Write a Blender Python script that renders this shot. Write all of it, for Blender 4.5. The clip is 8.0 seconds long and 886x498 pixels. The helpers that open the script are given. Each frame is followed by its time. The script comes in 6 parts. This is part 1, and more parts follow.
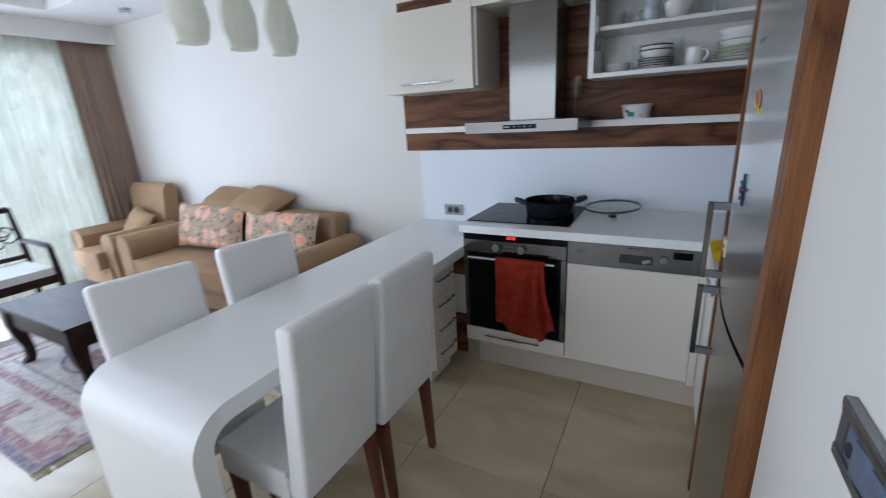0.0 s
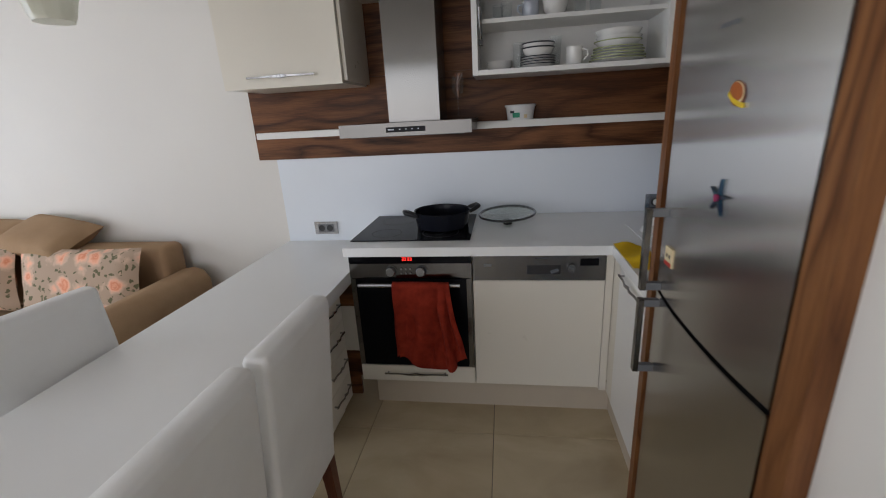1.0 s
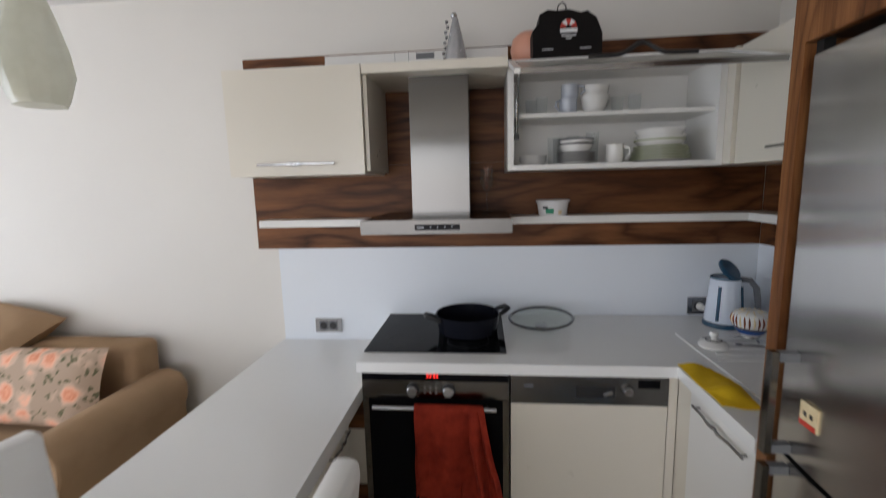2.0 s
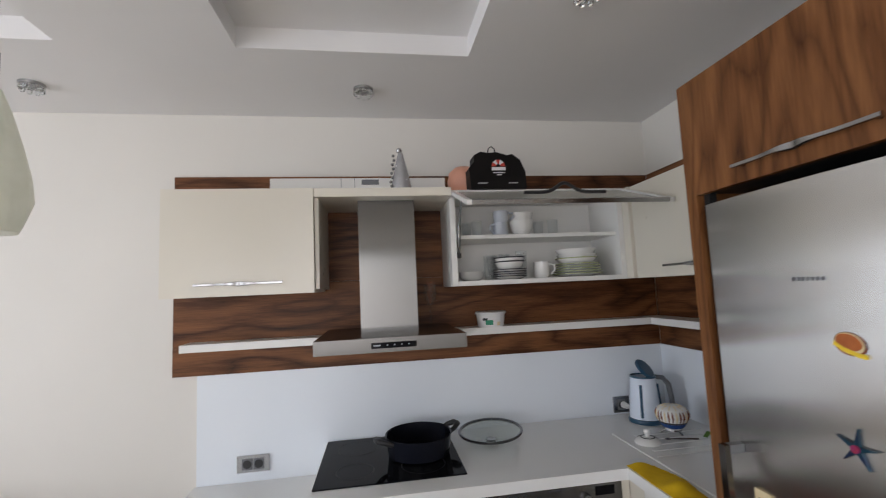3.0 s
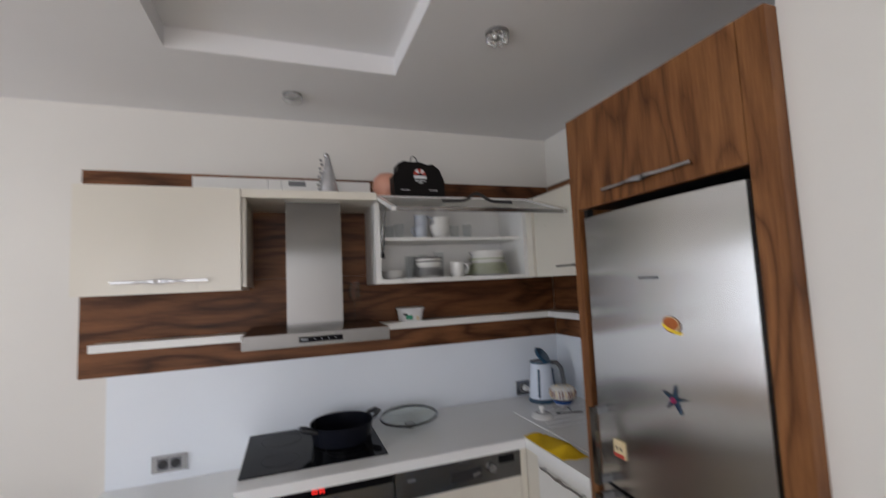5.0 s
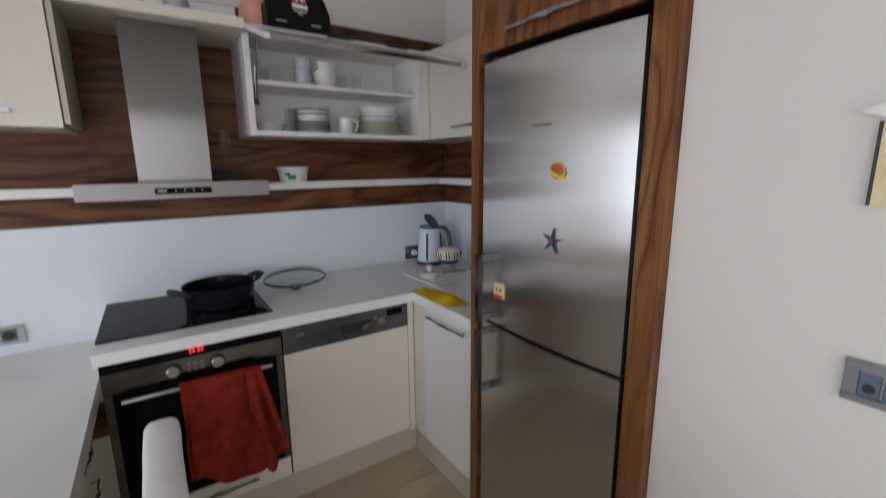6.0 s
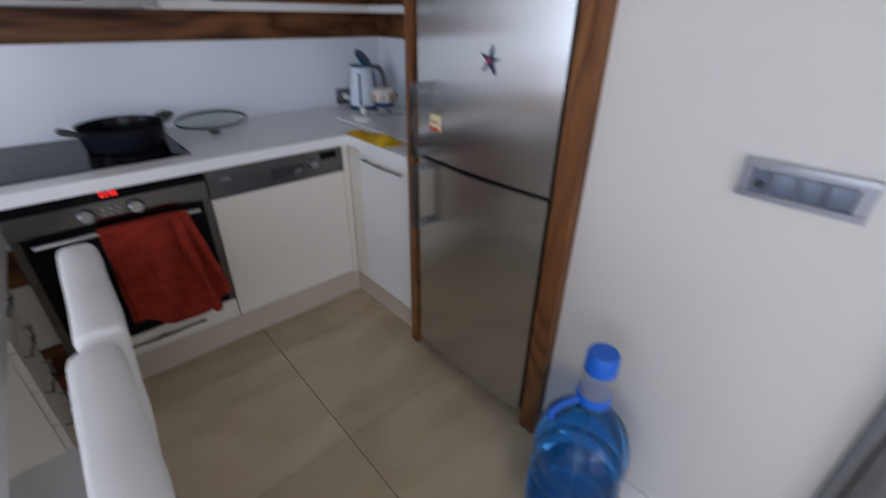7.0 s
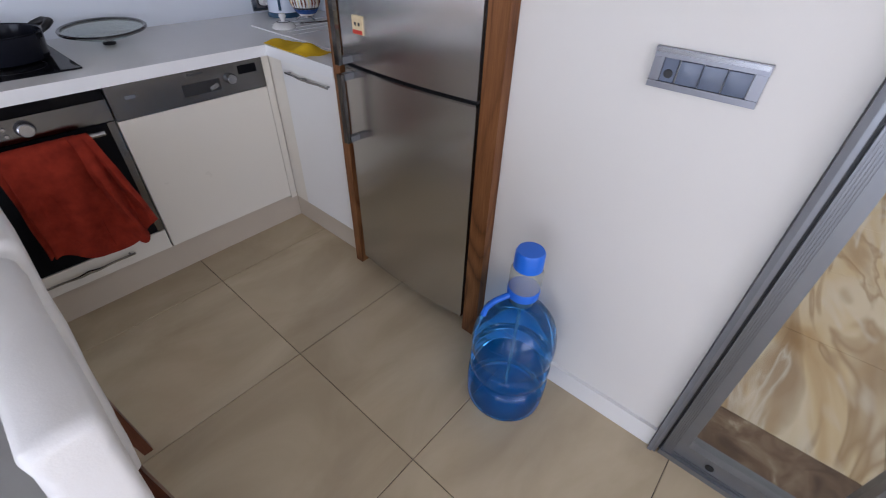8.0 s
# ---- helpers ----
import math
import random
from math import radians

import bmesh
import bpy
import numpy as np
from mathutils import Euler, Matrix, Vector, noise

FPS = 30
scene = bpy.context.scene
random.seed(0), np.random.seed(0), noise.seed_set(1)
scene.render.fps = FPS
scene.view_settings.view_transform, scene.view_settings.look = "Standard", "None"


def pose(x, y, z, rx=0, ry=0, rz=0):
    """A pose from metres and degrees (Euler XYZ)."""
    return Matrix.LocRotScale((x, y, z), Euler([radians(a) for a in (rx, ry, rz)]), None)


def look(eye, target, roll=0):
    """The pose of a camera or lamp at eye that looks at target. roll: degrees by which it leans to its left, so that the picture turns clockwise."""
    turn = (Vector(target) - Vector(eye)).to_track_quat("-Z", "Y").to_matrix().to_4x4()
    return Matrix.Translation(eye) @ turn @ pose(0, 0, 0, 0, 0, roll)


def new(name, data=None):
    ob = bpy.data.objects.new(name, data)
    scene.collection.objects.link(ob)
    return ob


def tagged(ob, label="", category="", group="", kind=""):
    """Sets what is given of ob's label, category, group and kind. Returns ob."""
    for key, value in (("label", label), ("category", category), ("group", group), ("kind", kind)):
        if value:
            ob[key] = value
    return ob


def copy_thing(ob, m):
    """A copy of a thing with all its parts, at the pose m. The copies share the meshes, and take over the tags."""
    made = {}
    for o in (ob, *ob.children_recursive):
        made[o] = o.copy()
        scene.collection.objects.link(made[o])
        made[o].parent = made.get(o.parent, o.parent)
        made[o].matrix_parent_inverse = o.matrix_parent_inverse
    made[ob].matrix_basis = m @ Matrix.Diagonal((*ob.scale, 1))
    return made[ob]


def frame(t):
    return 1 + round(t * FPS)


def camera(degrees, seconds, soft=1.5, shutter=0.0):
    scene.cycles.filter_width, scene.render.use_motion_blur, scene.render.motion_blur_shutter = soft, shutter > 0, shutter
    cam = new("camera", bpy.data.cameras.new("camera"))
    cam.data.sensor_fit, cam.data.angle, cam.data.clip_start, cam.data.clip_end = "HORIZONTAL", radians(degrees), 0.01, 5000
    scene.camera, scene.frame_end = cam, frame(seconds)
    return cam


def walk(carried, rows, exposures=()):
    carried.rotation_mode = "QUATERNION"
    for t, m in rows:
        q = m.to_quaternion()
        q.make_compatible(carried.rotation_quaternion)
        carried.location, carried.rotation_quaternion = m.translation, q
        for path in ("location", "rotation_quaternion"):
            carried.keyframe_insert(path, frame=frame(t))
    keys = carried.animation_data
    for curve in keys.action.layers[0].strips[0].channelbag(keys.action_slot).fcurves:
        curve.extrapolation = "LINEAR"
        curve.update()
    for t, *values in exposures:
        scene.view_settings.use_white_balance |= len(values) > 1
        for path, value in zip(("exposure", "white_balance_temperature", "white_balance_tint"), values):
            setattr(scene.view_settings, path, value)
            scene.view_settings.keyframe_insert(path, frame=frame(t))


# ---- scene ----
cam = camera(92.3, 8.0, soft=1.0, shutter=0.5)
PATH = [
    (0, (1.039, -2.157, 1.489), (0.124, -0.478, 0.903), -3.2),
    (0.5, (0.905, -2.03, 1.481), (0.307, -0.218, 0.882), -5.0),
    (1, (0.75, -1.861, 1.482), (0.464, 0.025, 0.878), -3.2),
    (1.2, (0.729, -1.81, 1.497), (0.434, 0.076, 0.904), -2.7),
    (2.3, (0.44, -1.569, 1.597), (0.386, 0.428, 1.514), -1.4),
    (2.5, (0.418, -1.594, 1.59), (0.491, 0.404, 1.651), -1.9),
    (3, (0.267, -1.654, 1.638), (0.572, 0.314, 1.823), -2.6),
    (3.5, (0.293, -1.719, 1.659), (0.682, 0.231, 1.875), -3.1),
    (4, (0.237, -1.805, 1.695), (0.672, 0.116, 2.044), -2.3),
    (4.2, (0.194, -1.844, 1.696), (0.638, 0.055, 2.137), -2.3),
    (5.3, (0.22, -1.816, 1.599), (1.082, -0.011, 1.612), -1.8),
    (5.5, (0.237, -1.798, 1.578), (1.229, -0.062, 1.503), -1.0),
    (6, (0.225, -1.761, 1.508), (1.324, -0.135, 1.123), -0.5),
    (6.5, (0.209, -1.738, 1.454), (1.282, -0.188, 0.785), 0.4),
    (7, (0.229, -1.786, 1.396), (1.408, -0.492, 0.43), 1.0),
    (7.5, (0.242, -1.875, 1.342), (1.485, -0.892, 0.122), 1.7),
    (8, (0.243, -1.855, 1.356), (1.448, -0.848, 0.118), 2.0),
]
EXPOSURES = [
    (0.0, -0.04, 5350, 10), (0.5, -0.28, 5900, 12), (1.0, -0.28, 6100, 13), (2.5, 0.06, 6150, 13), (3.5, 0.03, 6200, 14), (5.5, -0.14, 6150, 15),
    (6.5, -0.17, 5850, 15), (7.0, -0.14, 5600, 17), (7.5, 0.17, 5600, 19), (8.0, 0.22, 5650, 19),
]
walk(cam, [(t, look(eye, target, roll)) for t, eye, target, roll in PATH], EXPOSURES)

# ---- world and light ----
world = bpy.data.worlds.new("sky")
scene.world = world
world.use_nodes = True
wn = world.node_tree.nodes
sky = wn.new("ShaderNodeTexSky")
sky.sky_type, sky.sun_disc = "NISHITA", False
sky.sun_elevation, sky.sun_rotation = radians(55), radians(70)
world.node_tree.links.new(sky.outputs[0], wn["Background"].inputs[0])
wn["Background"].inputs[1].default_value = 0.12
sun_data = bpy.data.lights.new("sun", "SUN")
sun_data.energy, sun_data.angle, sun_data.color = 3.0, radians(0.5), (1.0, 0.95, 0.88)
sun = new("sun", sun_data)
sun.matrix_world = look((20, 8, 30), (0, 0, 0))
# daylight in the wide west window, and from added, unseen south and hall windows
def daylight(name, eye, target, w, h, watts, color):
    data = bpy.data.lights.new(name, "AREA")
    data.shape, data.size, data.size_y, data.energy, data.color = "RECTANGLE", w, h, watts, color
    new(name, data).matrix_world = look(eye, target)


daylight("window_daylight", (-4.36, -1.25, 1.1), (0, -1.45, 1.0), 1.9, 2.0, 64.0, (0.86, 0.92, 1.0))
daylight("window_daylight", (-4.36, -4.1, 1.25), (0, -4.1, 1.25), 3.2, 2.3, 38.0, (0.94, 0.945, 1.0))
# No south window is in view; this lamp fills the kitchen fronts
daylight("south_fill", (-1.4, -6.45, 1.45), (-1.4, 0, 1.45), 3.4, 1.9, 80.0, (0.99, 0.96, 0.95))
# Invented hall window: an added lamp to brighten the marble
daylight("hall_fill", (2.7, -6.45, 1.5), (2.7, 0, 1.2), 1.8, 1.6, 55.0, (1.0, 0.97, 0.92))

# ---- materials ----


def base_material(name):
    m = bpy.data.materials.new(name)
    m.use_nodes = True
    return m, m.node_tree.nodes, m.node_tree.links, m.node_tree.nodes["Principled BSDF"]


def rgb(c):
    return (c[0], c[1], c[2], 1.0)


def coords(ns, ls, scale=(1, 1, 1), rot=(0, 0, 0)):
    tc, mp = ns.new("ShaderNodeTexCoord"), ns.new("ShaderNodeMapping")
    mp.inputs["Scale"].default_value = scale
    mp.inputs["Rotation"].default_value = rot
    ls.new(tc.outputs["Object"], mp.inputs["Vector"])
    return mp.outputs["Vector"]


def noise_node(ns, ls, vec, scale, detail=4, rough=0.5, distortion=0.0):
    n = ns.new("ShaderNodeTexNoise")
    n.inputs["Scale"].default_value = scale
    n.inputs["Detail"].default_value = detail
    n.inputs["Roughness"].default_value = rough
    n.inputs["Distortion"].default_value = distortion
    ls.new(vec, n.inputs["Vector"])
    return n.outputs["Fac"]


def ramp(ns, ls, fac, stops):
    r = ns.new("ShaderNodeValToRGB")
    els = r.color_ramp.elements
    while len(els) < len(stops):
        els.new(0.5)
    for e, (p, c) in zip(els, stops):
        e.position, e.color = p, rgb(c)
    ls.new(fac, r.inputs["Fac"])
    return r.outputs["Color"]


def bump(ns, ls, bsdf, height, strength, distance=0.002):
    b = ns.new("ShaderNodeBump")
    b.inputs["Strength"].default_value = strength
    b.inputs["Distance"].default_value = distance
    ls.new(height, b.inputs["Height"])
    ls.new(b.outputs["Normal"], bsdf.inputs["Normal"])


def surface(name, c1, c2=None, scale=6.0, rough=0.5, metal=0.0, relief=0.0, fine=120.0, stretch=(1, 1, 1), coat=0.0, spread=0.06, spec=0.5):
    """A two-scale surface: broad tone changes and fine grain in roughness and relief."""
    m, ns, ls, b = base_material(name)
    c2 = c2 or tuple(v * 0.92 for v in c1)
    vec = coords(ns, ls, stretch)
    broad = noise_node(ns, ls, vec, scale, 5, 0.55)
    ls.new(ramp(ns, ls, broad, [(0.3, c1), (0.72, c2)]), b.inputs["Base Color"])
    grain = noise_node(ns, ls, vec, fine, 3)
    mr = ns.new("ShaderNodeMapRange")
    mr.inputs["To Min"].default_value, mr.inputs["To Max"].default_value = max(rough - spread, 0.02), rough + spread
    ls.new(grain, mr.inputs["Value"])
    ls.new(mr.outputs["Result"], b.inputs["Roughness"])
    b.inputs["Metallic"].default_value = metal
    b.inputs["Specular IOR Level"].default_value = spec
    b.inputs["Coat Weight"].default_value = coat
    b.inputs["Coat Roughness"].default_value = 0.08
    if relief:
        bump(ns, ls, b, grain, relief)
    return m


def wood(name, axis, dark, mid, light, rough=0.42, figure=7.0, plain=0.84):
    """Veneer with long grain along an axis, cathedral figure, streaks and fine pores."""
    m, ns, ls, b = base_material(name)
    k = "xyz".index(axis)
    sc, sl = [4.6, 4.6, 4.6], [9.0, 9.0, 9.0]
    sc[k], sl[k] = 1.25, 0.45
    vec, vlong = coords(ns, ls, sc), coords(ns, ls, sl)
    field = noise_node(ns, ls, vec, 1.0, 1.2, 0.4, 0.25)
    wobble = noise_node(ns, ls, vlong, 2.2, 4, 0.6)
    mul, sn, add = ns.new("ShaderNodeMath"), ns.new("ShaderNodeMath"), ns.new("ShaderNodeMath")
    mul.operation, sn.operation, add.operation = "MULTIPLY_ADD", "SINE", "MULTIPLY"
    mul.inputs[1].default_value = figure * 7.0
    add.inputs[1].default_value = 5.0
    ls.new(wobble, add.inputs[0])
    ls.new(field, mul.inputs[0])
    ls.new(add.outputs[0], mul.inputs[2])
    ls.new(mul.outputs[0], sn.inputs[0])
    rng = ns.new("ShaderNodeMapRange")
    rng.inputs["From Min"].default_value = -1.0
    ls.new(sn.outputs[0], rng.inputs["Value"])
    streak = noise_node(ns, ls, vlong, 1.6, 6, 0.62, 0.3)
    fine = noise_node(ns, ls, vlong, 24.0, 5, 0.65)
    patch = ns.new("ShaderNodeMapRange")
    patch.inputs["From Min"].default_value, patch.inputs["From Max"].default_value = 0.38, 0.62
    patch.inputs["To Min"].default_value, patch.inputs["To Max"].default_value = plain - 0.14, min(plain + 0.12, 0.97)
    ls.new(noise_node(ns, ls, coords(ns, ls, sc), 0.7, 3, 0.5), patch.inputs["Value"])
    m1, m2 = ns.new("ShaderNodeMix"), ns.new("ShaderNodeMix")
    m2.inputs[0].default_value = 0.30
    ls.new(patch.outputs[0], m1.inputs[0])
    thin = ns.new("ShaderNodeMath")
    thin.operation = "POWER"
    thin.inputs[1].default_value = 0.3
    ls.new(rng.outputs[0], thin.inputs[0])
    ls.new(thin.outputs[0], m1.inputs[2])
    ls.new(streak, m1.inputs[3])
    ls.new(m1.outputs[0], m2.inputs[2])
    ls.new(fine, m2.inputs[3])
    ls.new(ramp(ns, ls, m2.outputs[0], [(0.33, dark), (0.49, mid), (0.66, light)]), b.inputs["Base Color"])
    b.inputs["Roughness"].default_value = rough
    b.inputs["Specular IOR Level"].default_value = 0.2
    bump(ns, ls, b, fine, 0.1, 0.0006)
    return m


def brushed(name, color, rough, aniso, scale):
    """Steel brushed upright: highlights spread sideways, with fine upright streaks."""
    m, ns, ls, b = base_material(name)
    vec = coords(ns, ls, (scale, scale, scale * 0.02))
    st = noise_node(ns, ls, vec, 1.0, 3, 0.6)
    ls.new(ramp(ns, ls, st, [(0.3, [c * 0.975 for c in color]), (0.7, color)]), b.inputs["Base Color"])
    mr = ns.new("ShaderNodeMapRange")
    mr.inputs["To Min"].default_value, mr.inputs["To Max"].default_value = rough - 0.01, rough + 0.012
    ls.new(st, mr.inputs["Value"])
    ls.new(mr.outputs[0], b.inputs["Roughness"])
    geo, level = ns.new("ShaderNodeNewGeometry"), ns.new("ShaderNodeVectorMath")
    level.operation = "CROSS_PRODUCT"
    level.inputs[1].default_value = (0.02, 0.05, 1.0)
    ls.new(geo.outputs["Normal"], level.inputs[0])
    ls.new(level.outputs[0], b.inputs["Tangent"])
    b.inputs["Anisotropic"].default_value = aniso
    b.inputs["Metallic"].default_value = 1.0
    return m


def glass(name, color, rough=0.0, ior=1.45):
    m, ns, ls, b = base_material(name)
    b.inputs["Base Color"].default_value = rgb(color)
    b.inputs["Transmission Weight"].default_value = 1.0
    b.inputs["Roughness"].default_value = rough
    b.inputs["IOR"].default_value = ior
    return m


def thin_sheet(name, color, clear, rough=0.25, tint=None):
    """A thin see-through sheet: part clear, part scattering, with a gloss."""
    m, ns, ls, b = base_material(name)
    b.inputs["Base Color"].default_value = rgb(color)
    b.inputs["Roughness"].default_value = rough
    tr, mix = ns.new("ShaderNodeBsdfTransparent"), ns.new("ShaderNodeMixShader")
    tr.inputs["Color"].default_value = rgb(tint or [0.6 + 0.4 * c for c in color])
    mix.inputs[0].default_value = clear
    ls.new(b.outputs[0], mix.inputs[1])
    ls.new(tr.outputs[0], mix.inputs[2])
    ls.new(mix.outputs[0], ns["Material Output"].inputs["Surface"])
    return m


def glow(name, color, strength):
    m, ns, ls, b = base_material(name)
    b.inputs["Base Color"].default_value = rgb(color)
    b.inputs["Emission Color"].default_value = rgb(color)
    b.inputs["Emission Strength"].default_value = strength
    return m


def bottle_material():
    """Clear blue polycarbonate: tinted, faintly hazy, with a sharp gloss at its edges."""
    m, ns, ls, b = base_material("blue_bottle_plastic")
    b.inputs["Base Color"].default_value = rgb((0.015, 0.19, 0.60))
    b.inputs["Roughness"].default_value = 0.08
    tr, gl = ns.new("ShaderNodeBsdfTransparent"), ns.new("ShaderNodeBsdfGlossy")
    tr.inputs["Color"].default_value = rgb((0.33, 0.67, 0.97))
    gl.inputs["Roughness"].default_value = 0.05
    lw, m1, m2 = ns.new("ShaderNodeFresnel"), ns.new("ShaderNodeMixShader"), ns.new("ShaderNodeMixShader")
    lw.inputs["IOR"].default_value = 1.36
    m1.inputs[0].default_value = 0.81
    ls.new(b.outputs[0], m1.inputs[1])
    ls.new(tr.outputs[0], m1.inputs[2])
    ls.new(lw.outputs[0], m2.inputs[0])
    ls.new(m1.outputs[0], m2.inputs[1])
    ls.new(gl.outputs[0], m2.inputs[2])
    ls.new(m2.outputs[0], ns["Material Output"].inputs["Surface"])
    return m


def frosted_material():
    """Cream carved glass that passes soft light, with chipped facets."""
    m, ns, ls, b = base_material("carved_cream_glass")
    vec = coords(ns, ls)
    chips = noise_node(ns, ls, vec, 26.0, 3, 0.5, 0.6)
    ls.new(ramp(ns, ls, chips, [(0.35, (0.90, 0.90, 0.82)), (0.65, (0.82, 0.82, 0.73))]), b.inputs["Base Color"])
    b.inputs["Roughness"].default_value = 0.3
    bump(ns, ls, b, chips, 0.5, 0.004)
    tl, mix = ns.new("ShaderNodeBsdfTranslucent"), ns.new("ShaderNodeMixShader")
    tl.inputs["Color"].default_value = rgb((0.92, 0.92, 0.84))
    mix.inputs[0].default_value = 0.45
    ls.new(b.outputs[0], mix.inputs[1])
    ls.new(tl.outputs[0], mix.inputs[2])
    ls.new(mix.outputs[0], ns["Material Output"].inputs["Surface"])
    return m


def garden_glow():
    """Bright hazy greenery and sky far outside the window."""
    m, ns, ls, b = base_material("hazy_garden_distance")
    em = ns.new("ShaderNodeEmission")
    blot = noise_node(ns, ls, coords(ns, ls, (1, 1, 1)), 0.8, 3, 0.6)
    ls.new(ramp(ns, ls, blot, [(0.38, (0.80, 0.82, 0.66)), (0.52, (0.95, 0.95, 0.86)), (0.66, (0.96, 0.99, 1.0))]), em.inputs["Color"])
    em.inputs["Strength"].default_value = 3.3
    ls.new(em.outputs[0], ns["Material Output"].inputs["Surface"])
    return m


M_GARDEN = garden_glow()


def leather_material():
    """White leatherette: fine pebble grain, soft wrinkles and faint greying."""
    m, ns, ls, b = base_material("white_leatherette")
    vec = coords(ns, ls)
    stain = noise_node(ns, ls, vec, 5.0, 5, 0.6)
    ls.new(ramp(ns, ls, stain, [(0.3, (0.86, 0.855, 0.835)), (0.7, (0.80, 0.79, 0.77))]), b.inputs["Base Color"])
    b.inputs["Roughness"].default_value = 0.42
    wrinkle = noise_node(ns, ls, coords(ns, ls, (1, 1, 0.8)), 9.0, 4, 0.55, 0.4)
    grain = noise_node(ns, ls, vec, 420.0, 2)
    b1, b2 = ns.new("ShaderNodeBump"), ns.new("ShaderNodeBump")
    b1.inputs["Strength"].default_value, b1.inputs["Distance"].default_value = 0.22, 0.005
    b2.inputs["Strength"].default_value, b2.inputs["Distance"].default_value = 0.2, 0.001
    ls.new(wrinkle, b1.inputs["Height"])
    ls.new(grain, b2.inputs["Height"])
    ls.new(b1.outputs["Normal"], b2.inputs["Normal"])
    ls.new(b2.outputs["Normal"], b.inputs["Normal"])
    return m


M_WALL = surface("wall_paint", (0.745, 0.718, 0.668), (0.715, 0.688, 0.640), 1.3, 0.62, relief=0.1, fine=260)
M_CEIL = surface("ceiling_paint", (0.80, 0.79, 0.785), (0.77, 0.76, 0.755), 1.0, 0.8, relief=0.06, fine=200)
M_LACQ = surface("cream_lacquer", (0.735, 0.69, 0.595), (0.715, 0.67, 0.575), 1.2, 0.28, fine=8, spread=0.015)
M_WHITE = surface("white_lacquer", (0.80, 0.79, 0.76), (0.77, 0.76, 0.73), 1.2, 0.3, fine=8, spread=0.015)
M_STONE = surface("white_worktop", (0.87, 0.87, 0.855), (0.84, 0.84, 0.825), 1.5, 0.2, fine=12, spread=0.02)
M_SPLASH = surface("white_backsplash_panel", (0.79, 0.83, 0.88), (0.77, 0.81, 0.86), 2.0, 0.2, fine=6, spread=0.015)
M_WOODH = wood("walnut_veneer_level", "x", (0.018, 0.0065, 0.003), (0.088, 0.033, 0.0125), (0.225, 0.093, 0.036), 0.44, 6.0, 0.80)
M_WOODY = wood("walnut_veneer_side", "y", (0.018, 0.0065, 0.003), (0.088, 0.033, 0.0125), (0.225, 0.093, 0.036), 0.44, 6.0, 0.80)
M_WOODV = wood("walnut_veneer_upright", "z", (0.055, 0.020, 0.0075), (0.145, 0.057, 0.020), (0.26, 0.115, 0.042), 0.42, 9.0, 0.79)
M_LEG = wood("red_brown_leg_wood", "z", (0.06, 0.02, 0.012), (0.12, 0.042, 0.022), (0.19, 0.075, 0.04), 0.35)
M_DARK = wood("dark_stained_wood", "x", (0.010, 0.005, 0.004), (0.020, 0.010, 0.008), (0.036, 0.018, 0.013), 0.45)
M_DARK.node_tree.nodes["Principled BSDF"].inputs["Specular IOR Level"].default_value = 0.15
M_STEEL = brushed("brushed_steel", (0.165, 0.16, 0.152), 0.20, 1.0, 160.0)
M_FRIDGE = brushed("brushed_fridge_steel", (0.575, 0.57, 0.56), 0.215, 1.0, 160.0)
# Darkened copy of the steel, to offset the south lamp's reflection on the canopy
M_CANOPY = brushed("darkened_brushed_steel", (0.125, 0.120, 0.112), 0.22, 1.0, 160.0)
# Kick boards' shade under the units is put into this darker cream
M_PLINTH = surface("shaded_cream_kick_board", (0.55, 0.475, 0.37), (0.51, 0.44, 0.345), 4.0, 0.5, fine=60)
M_CHROME = surface("satin_chrome", (0.38, 0.38, 0.385), (0.34, 0.34, 0.345), 4.0, 0.25, 1.0, fine=12, spread=0.015)
M_ALU = surface("grey_anodised_aluminium", (0.27, 0.28, 0.30), (0.235, 0.245, 0.265), 5.0, 0.4, 0.85, 0.04, 200)
M_BLACKG = surface("black_glass", (0.005, 0.005, 0.006), (0.007, 0.007, 0.008), 2.0, 0.06, spread=0.02, spec=0.14)
M_BLACKG.node_tree.nodes["Principled BSDF"].inputs["IOR"].default_value = 1.3
M_BLACK = surface("black_plastic", (0.015, 0.015, 0.016), (0.022, 0.022, 0.023), 8.0, 0.4)
M_ENAMEL = surface("black_enamel", (0.008, 0.009, 0.014), (0.012, 0.013, 0.018), 9.0, 0.13, relief=0.03, fine=300, spec=0.12)
M_GREYP = surface("grey_plastic", (0.16, 0.165, 0.175), (0.13, 0.135, 0.145), 9.0, 0.42)
M_LEATHER = leather_material()
M_VELVET = surface("tan_velour", (0.40, 0.265, 0.155), (0.33, 0.21, 0.118), 5.0, 0.85, relief=0.3, fine=500, spec=0.2)
M_TOWEL = surface("terracotta_terry", (0.31, 0.036, 0.017), (0.19, 0.019, 0.010), 22.0, 0.95, relief=1.0, fine=380, spec=0.1)
M_YELLOW = surface("yellow_cloth", (0.80, 0.52, 0.015), (0.70, 0.43, 0.01), 18.0, 0.85, relief=0.4, fine=350, spec=0.2)
M_PORC = surface("white_porcelain", (0.82, 0.81, 0.78), (0.80, 0.79, 0.76), 5.0, 0.12)
M_GREENRIM = surface("green_rim_porcelain", (0.40, 0.44, 0.22), (0.34, 0.38, 0.18), 5.0, 0.2)
M_BLUEP = surface("bright_blue_plastic", (0.02, 0.16, 0.75), (0.018, 0.14, 0.68), 5.0, 0.35)
M_BLUEDARK = surface("dark_blue_plastic", (0.025, 0.085, 0.15), (0.02, 0.07, 0.13), 5.0, 0.3)
